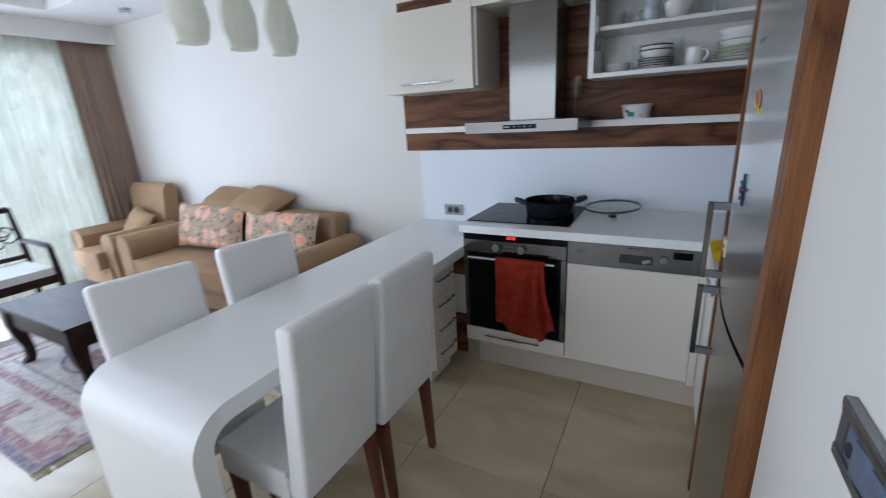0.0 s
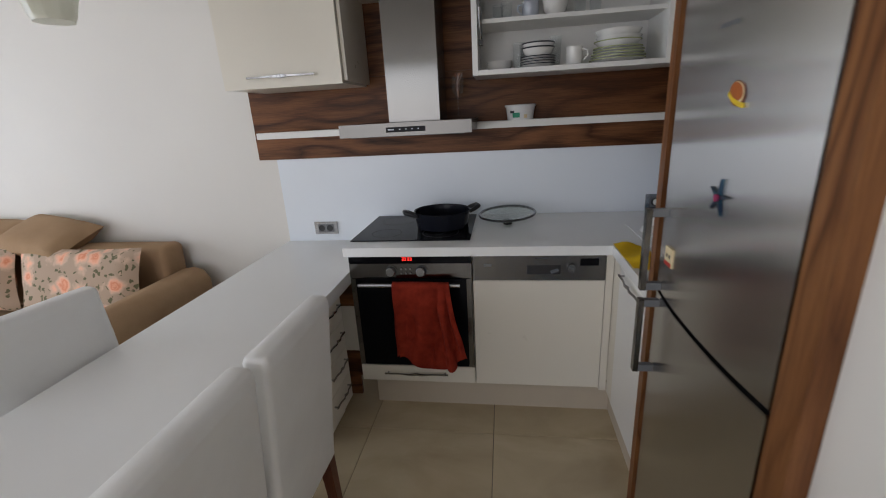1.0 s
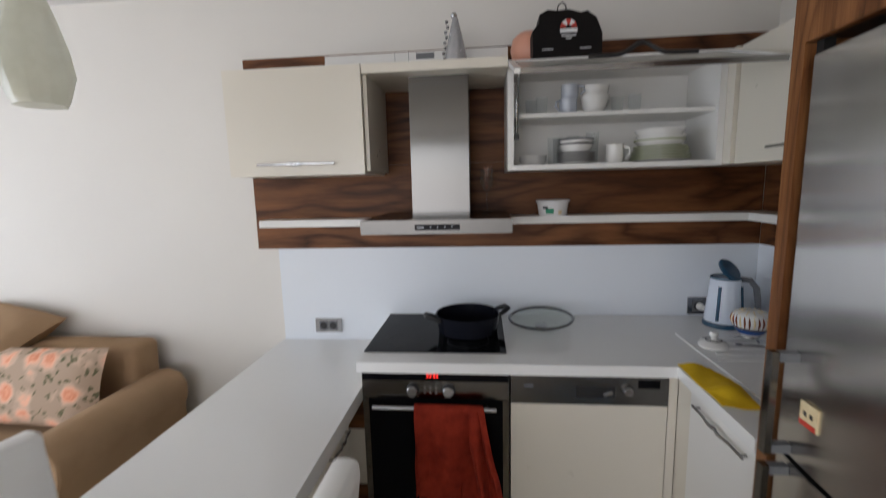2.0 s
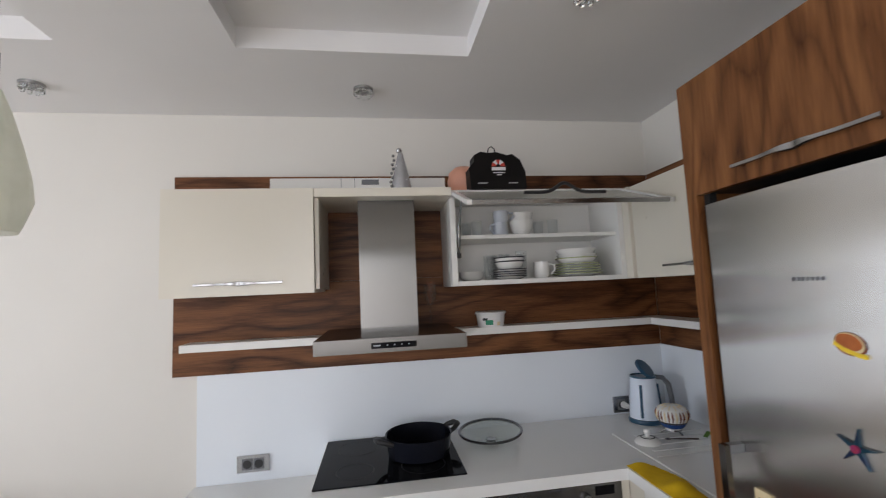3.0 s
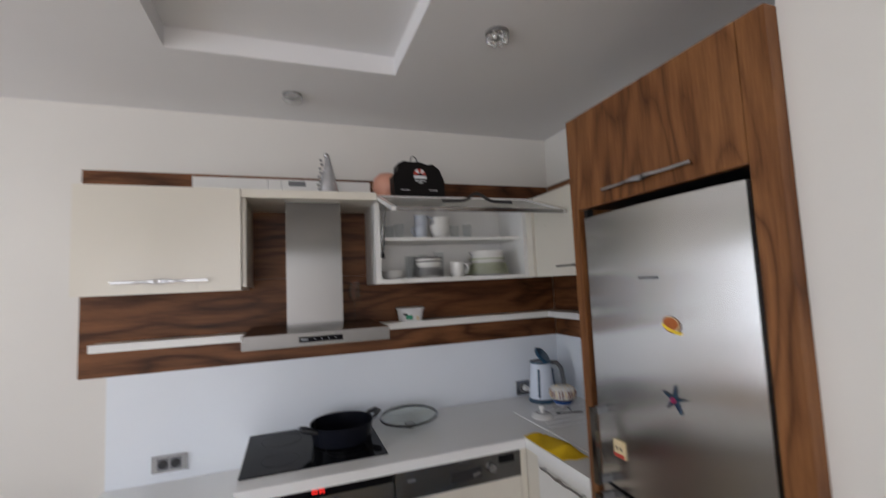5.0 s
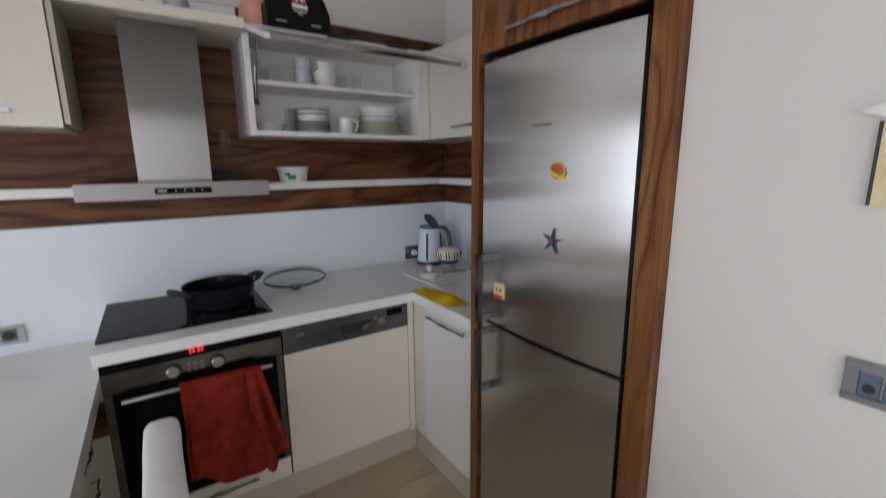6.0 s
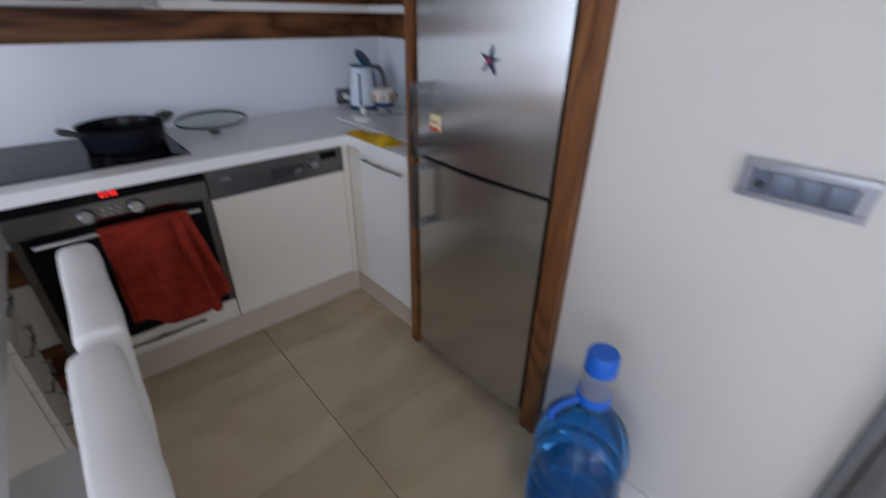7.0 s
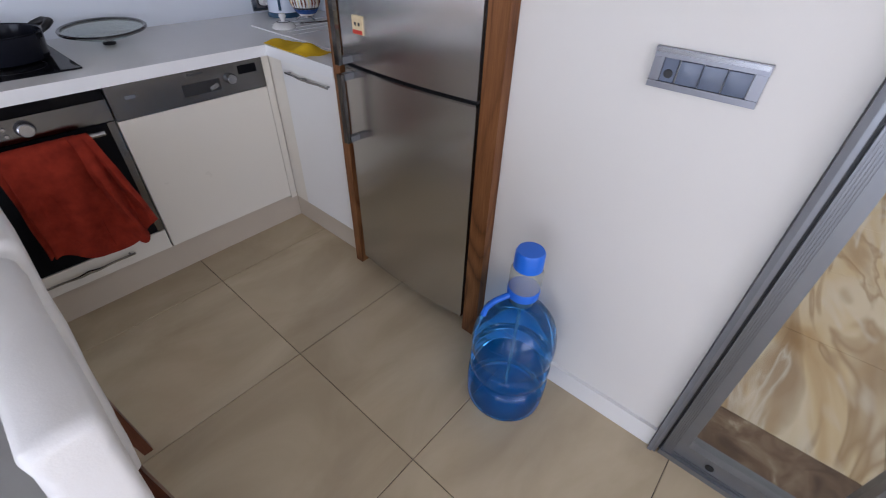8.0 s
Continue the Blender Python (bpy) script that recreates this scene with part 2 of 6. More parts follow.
M_KETTLE = surface("white_gloss_plastic", (0.74, 0.80, 0.90), (0.71, 0.77, 0.87), 5.0, 0.2)
M_PEACH = surface("peach_ceramic", (0.72, 0.36, 0.25), (0.64, 0.30, 0.2), 6.0, 0.4)
M_BAGBLACK = surface("black_paper_bag", (0.008, 0.007, 0.007), (0.013, 0.011, 0.010), 6.0, 0.55, relief=0.3, fine=60, spec=0.12)
M_RED = surface("red_print", (0.55, 0.05, 0.03), None, 6.0, 0.5)
M_INK = surface("dark_print", (0.03, 0.03, 0.035), None, 6.0, 0.5)
M_WHITEINK = surface("white_print", (0.8, 0.8, 0.8), None, 6.0, 0.5)
M_GREENINK = surface("green_print", (0.03, 0.28, 0.16), None, 6.0, 0.5)
M_ORANGE = surface("orange_brown_print", (0.48, 0.14, 0.03), (0.38, 0.10, 0.02), 40.0, 0.4)
M_YPRINT = surface("yellow_print", (0.85, 0.6, 0.03), None, 20.0, 0.4)
M_CREAMP = surface("cream_print", (0.78, 0.66, 0.42), (0.7, 0.55, 0.3), 60.0, 0.5)
M_CURTAIN = surface("taupe_curtain_cloth", (0.38, 0.28, 0.225), (0.31, 0.22, 0.175), 8.0, 0.85, relief=0.3, fine=300, stretch=(1, 1, 0.3), spec=0.2)
M_SEATCLOTH = surface("pale_seat_cloth", (0.62, 0.62, 0.58), (0.55, 0.55, 0.52), 10.0, 0.9, relief=0.4, fine=300)
M_FROST = frosted_material()
M_FOIL = surface("crinkled_silver_glass", (0.6, 0.6, 0.62), (0.45, 0.45, 0.47), 20.0, 0.25, 0.6, 0.6, 70)
M_GROUT = surface("tile_joint", (0.11, 0.10, 0.085), (0.085, 0.078, 0.066), 9.0, 0.9)
# Near-black colour that paints the shade inside gaps and holes
M_VOIDSHADE = surface("painted_void_shade", (0.01, 0.009, 0.008), None, 6.0, 0.8)
M_LEAF = surface("green_leaf", (0.10, 0.22, 0.03), (0.08, 0.17, 0.02), 9.0, 0.5)
M_STARBLUE = surface("glitter_blue", (0.010, 0.013, 0.06), (0.012, 0.07, 0.10), 60.0, 0.25, 0.4)
M_STARRED = surface("glitter_red", (0.5, 0.03, 0.05), (0.3, 0.05, 0.2), 90.0, 0.25, 0.4)
M_BROWNPRINT = surface("brown_flower_print", (0.32, 0.09, 0.03), (0.10, 0.04, 0.03), 60.0, 0.2)
M_BLUEPRINT = surface("blue_band_print", (0.05, 0.14, 0.42), (0.03, 0.06, 0.2), 30.0, 0.2)
M_GLASS = glass("clear_glass", (0.95, 0.97, 0.97))
M_WATERBLUE = bottle_material()
M_CLEARP = thin_sheet("clear_pump_plastic", (0.62, 0.62, 0.55), 0.68, 0.15)
M_THIN = thin_sheet("drinking_glass", (0.80, 0.82, 0.82), 0.92, 0.03, (0.97, 0.98, 0.98))
M_GOBLET = thin_sheet("thin_goblet_glass", (0.55, 0.55, 0.52), 0.965, 0.03, (0.95, 0.95, 0.93))
M_PANE = thin_sheet("door_pane_glass", (0.03, 0.035, 0.035), 0.93, 0.02, (0.95, 0.97, 0.97))
M_FLAPGLASS = thin_sheet("satin_flap_glass", (0.62, 0.61, 0.56), 0.25, 0.2)
M_DIGITS = glow("red_digits", (1.0, 0.03, 0.02), 2.2)


def sheer_material():
    m, ns, ls, b = base_material("sheer_curtain_cloth")
    vec = coords(ns, ls, (1, 1, 0.8))
    blot = noise_node(ns, ls, vec, 9.0, 3, 0.6, 0.8)
    tl, tr, mix, mix2 = ns.new("ShaderNodeBsdfTranslucent"), ns.new("ShaderNodeBsdfTransparent"), ns.new("ShaderNodeMixShader"), ns.new("ShaderNodeMixShader")
    df = ns.new("ShaderNodeBsdfDiffuse")
    for n in (tl, df):
        n.inputs["Color"].default_value = rgb((0.86, 0.87, 0.83))
    mr = ns.new("ShaderNodeMapRange")
    mr.inputs["From Min"].default_value, mr.inputs["From Max"].default_value = 0.42, 0.58
    mr.inputs["To Min"].default_value, mr.inputs["To Max"].default_value = 0.0, 0.09
    ls.new(blot, mr.inputs["Value"])
    mix.inputs[0].default_value = 0.65
    ls.new(df.outputs[0], mix.inputs[1])
    ls.new(tl.outputs[0], mix.inputs[2])
    ls.new(mr.outputs[0], mix2.inputs[0])
    ls.new(mix.outputs[0], mix2.inputs[1])
    ls.new(tr.outputs[0], mix2.inputs[2])
    ls.new(mix2.outputs[0], ns["Material Output"].inputs["Surface"])
    return m


M_SHEER = sheer_material()


def tile_material():
    """Polished greige porcelain: soft diagonal clouding, different in each tile."""
    m, ns, ls, b = base_material("greige_porcelain_tile")
    vec = coords(ns, ls, (1.0, 2.4, 1.0), (0, 0, 0.5))
    oi, add, sca = ns.new("ShaderNodeObjectInfo"), ns.new("ShaderNodeVectorMath"), ns.new("ShaderNodeMath")
    sca.operation = "MULTIPLY"
    sca.inputs[1].default_value = 60.0
    ls.new(oi.outputs["Random"], sca.inputs[0])
    ls.new(vec, add.inputs[0])
    ls.new(sca.outputs[0], add.inputs[1])
    cloud = noise_node(ns, ls, add.outputs[0], 1.6, 5, 0.55, 0.7)
    ls.new(ramp(ns, ls, cloud, [(0.3, (0.425, 0.342, 0.222)), (0.55, (0.515, 0.424, 0.280)), (0.75, (0.585, 0.492, 0.335))]), b.inputs["Base Color"])
    fine = noise_node(ns, ls, vec, 40.0, 3)
    mr = ns.new("ShaderNodeMapRange")
    mr.inputs["To Min"].default_value, mr.inputs["To Max"].default_value = 0.13, 0.24
    ls.new(fine, mr.inputs["Value"])
    ls.new(mr.outputs[0], b.inputs["Roughness"])
    return m


def marble_material(name, stops, scale, stretch, distortion):
    m, ns, ls, b = base_material(name)
    vec = coords(ns, ls, stretch, (0, 0, 0.6))
    warp = noise_node(ns, ls, vec, scale, 5, 0.55, distortion)
    ls.new(ramp(ns, ls, warp, stops), b.inputs["Base Color"])
    b.inputs["Roughness"].default_value = 0.16
    return m


def swept_marble():
    """Cream polished marble with golden clouds and sweeping brown strokes."""
    m, ns, ls, b = base_material("beige_veined_marble")
    broad = noise_node(ns, ls, coords(ns, ls, (1.0, 2.2, 1.0), (0, 0, 0.5)), 1.1, 3, 0.5, 1.5)
    sweep = noise_node(ns, ls, coords(ns, ls, (1.0, 3.0, 1.0), (0, 0, 0.35)), 0.85, 3, 0.5, 1.5)
    fine = noise_node(ns, ls, coords(ns, ls, (1.0, 4.5, 1.0), (0, 0, 0.75)), 1.1, 3, 0.5, 1.4)
    base = ramp(ns, ls, broad, [(0.32, (0.58, 0.39, 0.18)), (0.46, (0.74, 0.57, 0.33)), (0.66, (0.82, 0.70, 0.49))])
    mask = ramp(ns, ls, sweep, [(0.33, (0.75, 0.75, 0.75)), (0.42, (0.35, 0.35, 0.35)), (0.45, (0.0, 0.0, 0.0)), (0.54, (0.0, 0.0, 0.0)), (0.57, (0.65, 0.65, 0.65)), (0.61, (0.1, 0.1, 0.1)), (0.70, (0.4, 0.4, 0.4))])
    mask2 = ramp(ns, ls, fine, [(0.53, (0.0, 0.0, 0.0)), (0.60, (0.6, 0.6, 0.6)), (0.66, (0.1, 0.1, 0.1))])
    last = base
    for fac, c in ((mask, (0.30, 0.17, 0.07)), (mask2, (0.86, 0.78, 0.63))):
        mix = ns.new("ShaderNodeMix")
        mix.data_type = "RGBA"
        ls.new(fac, mix.inputs[0])
        ls.new(last, mix.inputs[6])
        mix.inputs[7].default_value = rgb(c)
        last = mix.outputs[2]
    ls.new(last, b.inputs["Base Color"])
    b.inputs["Roughness"].default_value = 0.16
    return m


M_TILE = tile_material()
M_MARBLE = swept_marble()
M_EMPERADOR = marble_material("brown_marble", [(0.3, (0.10, 0.06, 0.035)), (0.5, (0.20, 0.13, 0.08)), (0.62, (0.30, 0.21, 0.13)), (0.7, (0.45, 0.36, 0.25))], 7.0, (1, 1, 1), 1.2)


def floral_material():
    """Taupe cloth printed with coral roses, cream petals and dark green sprigs."""
    m, ns, ls, b = base_material("floral_print_cloth")
    vec = coords(ns, ls, (1, 1, 1))
    wob = ns.new("ShaderNodeTexNoise")
    wob.inputs["Scale"].default_value = 22.0
    ls.new(vec, wob.inputs["Vector"])
    mixv = ns.new("ShaderNodeMix")
    mixv.data_type = "VECTOR"
    mixv.inputs[0].default_value = 0.06
    ls.new(vec, mixv.inputs[4])
    ls.new(wob.outputs["Color"], mixv.inputs[5])
    v = ns.new("ShaderNodeTexVoronoi")
    v.inputs["Scale"].default_value = 8.6
    v.inputs["Randomness"].default_value = 0.65
    ls.new(mixv.outputs[1], v.inputs["Vector"])
    rose = ramp(ns, ls, v.outputs["Distance"], [(0.0, (0.62, 0.16, 0.07)), (0.10, (0.84, 0.40, 0.25)), (0.17, (0.72, 0.25, 0.13)), (0.28, (0.84, 0.46, 0.31)), (0.42, (0.58, 0.41, 0.30)), (0.52, (0.43, 0.315, 0.225))])
    v2 = ns.new("ShaderNodeTexVoronoi")
    v2.inputs["Scale"].default_value = 26.0
    ls.new(mixv.outputs[1], v2.inputs["Vector"])
    leaf = ns.new("ShaderNodeMath")
    leaf.operation = "LESS_THAN"
    leaf.inputs[1].default_value = 0.30
    ls.new(v2.outputs["Distance"], leaf.inputs[0])
    outside = ns.new("ShaderNodeMath")
    outside.operation = "GREATER_THAN"
    outside.inputs[1].default_value = 0.46
    ls.new(v.outputs["Distance"], outside.inputs[0])
    both = ns.new("ShaderNodeMath")
    both.operation = "MULTIPLY"
    ls.new(leaf.outputs[0], both.inputs[0])
    ls.new(outside.outputs[0], both.inputs[1])
    mix = ns.new("ShaderNodeMix")
    mix.data_type = "RGBA"
    ls.new(both.outputs[0], mix.inputs[0])
    ls.new(rose, mix.inputs[6])
    mix.inputs[7].default_value = rgb((0.13, 0.12, 0.06))
    ls.new(mix.outputs[2], b.inputs["Base Color"])
    b.inputs["Roughness"].default_value = 0.85
    weave = noise_node(ns, ls, vec, 400.0, 2)
    bump(ns, ls, b, weave, 0.2)
    return m


def rug_material(name, ground, figure, figure2, scale):
    m, ns, ls, b = base_material(name)
    vec = coords(ns, ls, (1, 1, 1))
    v = ns.new("ShaderNodeTexVoronoi")
    v.inputs["Scale"].default_value = scale
    ls.new(vec, v.inputs["Vector"])
    n1 = noise_node(ns, ls, vec, scale * 1.4, 4, 0.6, 1.5)
    c1 = ramp(ns, ls, v.outputs["Distance"], [(0.12, figure), (0.2, ground), (0.5, ground), (0.62, figure2)])
    c2 = ramp(ns, ls, n1, [(0.42, ground), (0.5, figure2), (0.54, ground), (0.62, figure)])
    mix = ns.new("ShaderNodeMix")
    mix.data_type = "RGBA"
    mix.inputs[0].default_value = 0.55
    ls.new(c1, mix.inputs[6])
    ls.new(c2, mix.inputs[7])
    ls.new(mix.outputs[2], b.inputs["Base Color"])
    b.inputs["Roughness"].default_value = 0.95
    pile = noise_node(ns, ls, vec, 300.0, 2)
    bump(ns, ls, b, pile, 0.6, 0.003)
    return m


M_FLORAL = floral_material()
M_RUGFIELD = rug_material("rug_cream_field", (0.68, 0.64, 0.58), (0.36, 0.30, 0.36), (0.52, 0.49, 0.50), 12.0)
M_RUGBORDER = rug_material("rug_rose_border", (0.36, 0.19, 0.22), (0.17, 0.11, 0.20), (0.60, 0.53, 0.49), 22.0)
M_RUGBLUE = rug_material("rug_blue_band", (0.22, 0.20, 0.32), (0.10, 0.09, 0.18), (0.50, 0.42, 0.38), 26.0)
M_FRINGE = surface("rug_fringe_wool", (0.42, 0.37, 0.24), (0.33, 0.29, 0.18), 60.0, 0.95, relief=0.8, fine=200, stretch=(1, 6, 1))

# ---- building helpers ----


def thing(name, at=(0, 0, 0), label="", category="", group="", kind=""):
    e = new(name)
    e.location = at
    e.empty_display_size = 0.05
    return tagged(e, label, category, group, kind)


def root_of(ob):
    while ob.parent:
        ob = ob.parent
    return ob


def part(name, bm, material, parent, label="", smooth=False, edge=0.0, seg=2):
    """One mesh in world metres, hung under a thing or a part."""
    if edge:
        sharp = [e for e in bm.edges if len(e.link_faces) == 2 and e.calc_face_angle(0) > 0.5]
        bmesh.ops.bevel(bm, geom=sharp, offset=edge, segments=seg, affect="EDGES", profile=0.5, clamp_overlap=True)
    bmesh.ops.recalc_face_normals(bm, faces=bm.faces)
    if parent is not None:
        bmesh.ops.translate(bm, verts=bm.verts, vec=-root_of(parent).location)
    me = bpy.data.meshes.new(name)
    bm.to_mesh(me)
    bm.free()
    mats = material if isinstance(material, (list, tuple)) else [material]
    for mt in mats:
        me.materials.append(mt)
    if smooth or edge:
        me.polygons.foreach_set("use_smooth", [True] * len(me.polygons))
        me.set_sharp_from_angle(angle=radians(42))
    ob = new(name, me)
    if parent is not None:
        ob.parent = parent
    if label:
        ob["label"] = label
    return ob


def solo(name, bm, material, label, category, kind="", group="", smooth=False, edge=0.0, seg=2):
    """A thing that is one mesh."""
    return tagged(part(name, bm, material, None, smooth=smooth, edge=edge, seg=seg), label, category, group, kind)


def box(bm, x0, x1, y0, y1, z0, z1):
    vs = [bm.verts.new((x, y, z)) for z in (z0, z1) for x, y in ((x0, y0), (x1, y0), (x1, y1), (x0, y1))]
    for f in ((0, 3, 2, 1), (4, 5, 6, 7), (0, 1, 5, 4), (1, 2, 6, 5), (2, 3, 7, 6), (3, 0, 4, 7)):
        bm.faces.new([vs[i] for i in f])
    return vs


def cube(*dims):
    bm = bmesh.new()
    box(bm, *dims)
    return bm


def prism(bm, outline, fn, lo, hi):
    """A closed outline of (a, b) pushed from lo to hi; fn(a, b, d) gives the place."""
    r0 = [bm.verts.new(fn(a, b, lo)) for a, b in outline]
    r1 = [bm.verts.new(fn(a, b, hi)) for a, b in outline]
    n = len(outline)
    for i in range(n):
        bm.faces.new([r0[i], r0[(i + 1) % n], r1[(i + 1) % n], r1[i]])
    bm.faces.new(r0[::-1])
    bm.faces.new(r1)
    return r0 + r1


def tube(bm, pts, r, seg=10, closed=False):
    """A round bar along points; r is one radius or one for each point."""
    pts = [Vector(p) for p in pts]
    rs = r if isinstance(r, (list, tuple)) else [r] * len(pts)
    rings, n = [], len(pts)
    up = None
    for i, p in enumerate(pts):
        a = pts[i - 1] if (i > 0 or closed) else p
        b = pts[(i + 1) % n] if (i < n - 1 or closed) else p
        d = (b - a).normalized()
        if up is None or abs(up.dot(d)) > 0.98:
            up = Vector((0, 0, 1)) if abs(d.z) < 0.9 else Vector((1, 0, 0))
        s = d.cross(up).normalized()
        up = s.cross(d).normalized()
        rings.append([bm.verts.new(p + (s * math.cos(t) + up * math.sin(t)) * rs[i]) for t in (2 * math.pi * k / seg for k in range(seg))])
    for i in range(n if closed else n - 1):
        a, b = rings[i], rings[(i + 1) % n]
        for k in range(seg):
            bm.faces.new([a[k], a[(k + 1) % seg], b[(k + 1) % seg], b[k]])
    if not closed:
        bm.faces.new(rings[0][::-1])
        bm.faces.new(rings[-1])


def lathe(bm, profile, at=(0, 0, 0), seg=28, axis="z", squash=1.0):
    """Turns a profile of (radius, height) round an axis; a radius of 0 closes the end."""
    rings = []
    for r, h in profile:
        if r <= 1e-6:
            ring = [(0.0, 0.0, h)]
        else:
            ring = [(r * math.cos(2 * math.pi * k / seg), squash * r * math.sin(2 * math.pi * k / seg), h) for k in range(seg)]
        out = []
        for x, y, z in ring:
            p = {"z": (x, y, z), "x": (z, x, y), "y": (x, z, y)}[axis]
            out.append(bm.verts.new((p[0] + at[0], p[1] + at[1], p[2] + at[2])))
        rings.append(out)
    for a, b in zip(rings, rings[1:]):
        for k in range(seg):
            if len(a) == 1 and len(b) == 1:
                continue
            if len(a) == 1:
                bm.faces.new([a[0], b[k], b[(k + 1) % seg]])
            elif len(b) == 1:
                bm.faces.new([a[k], a[(k + 1) % seg], b[0]])
            else:
                bm.faces.new([a[k], a[(k + 1) % seg], b[(k + 1) % seg], b[k]])


def turned(profile, at, seg=28, axis="z", squash=1.0):
    bm = bmesh.new()
    lathe(bm, profile, at, seg, axis, squash)
    return bm


def bar(pts, r, seg=10, closed=False):
    bm = bmesh.new()
    tube(bm, pts, r, seg, closed)
    return bm


def pillow(cx, cy, cz, w, h, d, puff=0.5, res=12, seed=0.0):
    """A stuffed cushion, w by h, d thick in the middle, lying in the x-z plane round its centre."""
    bm = bmesh.new()
    grids = []
    for side in (1, -1):
        g = []
        for i in range(res + 1):
            row = []
            for j in range(res + 1):
                u, v = 2 * i / res - 1, 2 * j / res - 1
                k = ((1 - u ** 4) * (1 - v ** 4)) ** puff
                pinch = 1 - 0.07 * (abs(u) * (1 - v * v) + abs(v) * (1 - u * u))
                wob = 0.012 * noise.noise((u * 2 + seed, v * 2, side))
                row.append(bm.verts.new((cx + u * w / 2 * pinch, cy + side * (d / 2 * k + wob * k), cz + v * h / 2 * pinch)))
            g.append(row)
        grids.append(g)
        for i in range(res):
            for j in range(res):
                bm.faces.new([g[i][j], g[i + 1][j], g[i + 1][j + 1], g[i][j + 1]])
    bmesh.ops.remove_doubles(bm, verts=bm.verts, dist=1e-5)
    return bm


def spin(bm, at, rx=0, ry=0, rz=0):
    bmesh.ops.transform(bm, matrix=Matrix.Translation(at) @ pose(0, 0, 0, rx, ry, rz) @ Matrix.Translation(-Vector(at)), verts=bm.verts)
    return bm


def wave_handle(a, b, out, r=0.006):
    """A flat bar handle that stands out along a direction and dips and swells in its middle."""
    a, b, out = Vector(a), Vector(b), Vector(out)
    d = b - a
    up = Vector((0, 0, 1))
    bm = bmesh.new()
    rings, n = [], 32
    for i in range(n + 1):
        u = (i / n - 0.5) * 2
        w = 0.011 * math.sin(u * 6.0) * math.exp(-((u / 0.42) ** 2)) * (1 if u > 0 else -1)
        c = a + d * (i / n) + out * (0.024 + w)
        hw = r * (0.8 + 0.7 * math.exp(-((u / 0.2) ** 2)))
        rings.append([bm.verts.new(c + out * s * 0.0035 + up * t * hw) for s, t in ((-1, -1), (1, -0.7), (1, 0.7), (-1, 1))])
    for p, q in zip(rings, rings[1:]):
        for k in range(4):
            bm.faces.new([p[k], p[(k + 1) % 4], q[(k + 1) % 4], q[k]])
    bm.faces.new(rings[0])
    bm.faces.new(rings[-1][::-1])
    for u in (0.05, 0.95):
        tube(bm, [a + d * u, a + d * u + out * 0.024], 0.004, 8)
    return bm

# ---- the large structure ----
NORTH, EAST, NOOK, WEST, SOUTH, CEIL = 0.615, 1.254, 1.86, -4.75, -6.2, 2.58


def boxes(*rows):
    bm = bmesh.new()
    for r in rows:
        box(bm, *r)
    return bm


floor = solo("floor", cube(WEST, 1.912, SOUTH, NORTH, -0.12, -0.005), M_GROUT, "greige polished porcelain tile floor with thin dark joints", "floor", "structure")
solo("wall_north", cube(-4.95, 2.06, NORTH, NORTH + 0.2, -0.1, 2.86), M_WALL, "off-white painted wall behind sofa and kitchen", "wall", "structure")
solo("wall_nook", cube(NOOK, 2.06, -1.226, NORTH, -0.1, 2.86), M_WALL, "off-white painted side wall of the kitchen nook", "wall", "structure")
solo("wall_east", boxes((EAST, 2.06, -1.93, -1.228, -0.1, 2.86), (EAST, 1.33, -2.95, -1.93, 2.25, 2.86), (EAST, 1.45, SOUTH, -2.95, -0.1, 2.86)), M_WALL, "off-white painted wall beside the fridge with a door opening", "wall", "structure")
# Out of view; both openings are made for the added lamps
solo("wall_south", boxes((-4.95, -3.15, SOUTH - 0.2, SOUTH, -0.1, 2.86), (0.35, 1.75, SOUTH - 0.2, SOUTH, -0.1, 2.86), (3.65, 4.2, SOUTH - 0.2, SOUTH, -0.1, 2.86), (-3.15, 0.35, SOUTH - 0.2, SOUTH, -0.1, 0.45), (-3.15, 0.35, SOUTH - 0.2, SOUTH, 2.42, 2.86), (1.75, 3.65, SOUTH - 0.2, SOUTH, -0.1, 0.65), (1.75, 3.65, SOUTH - 0.2, SOUTH, 2.35, 2.86)), M_WALL, "unseen off-white wall closing the room, openings added for lamps", "wall", "structure")
solo("wall_west", boxes((-4.95, WEST, 0.35, NORTH, -0.1, 2.86), (-4.95, WEST, SOUTH, -5.9, -0.1, 2.86), (-4.95, WEST, -5.9, 0.35, 2.42, 2.86), (-4.95, WEST, -5.9, 0.35, -0.1, 0.03)), M_WALL, "off-white wall with a wide window opening", "wall", "structure")
# Unseen walls, added to enclose the space beyond the glass door
solo("wall_hall", boxes((2.06, 4.2, -1.93, -1.75, -0.1, 2.86), (4.1, 4.2, SOUTH, -1.93, -0.1, 2.86)), M_WALL, "assumed pale walls enclosing the hall behind the glass door", "wall", "structure")

RA, RB = (-0.238, 0.66, -1.62, -0.03), (-3.95, -0.85, -3.4, -0.03)
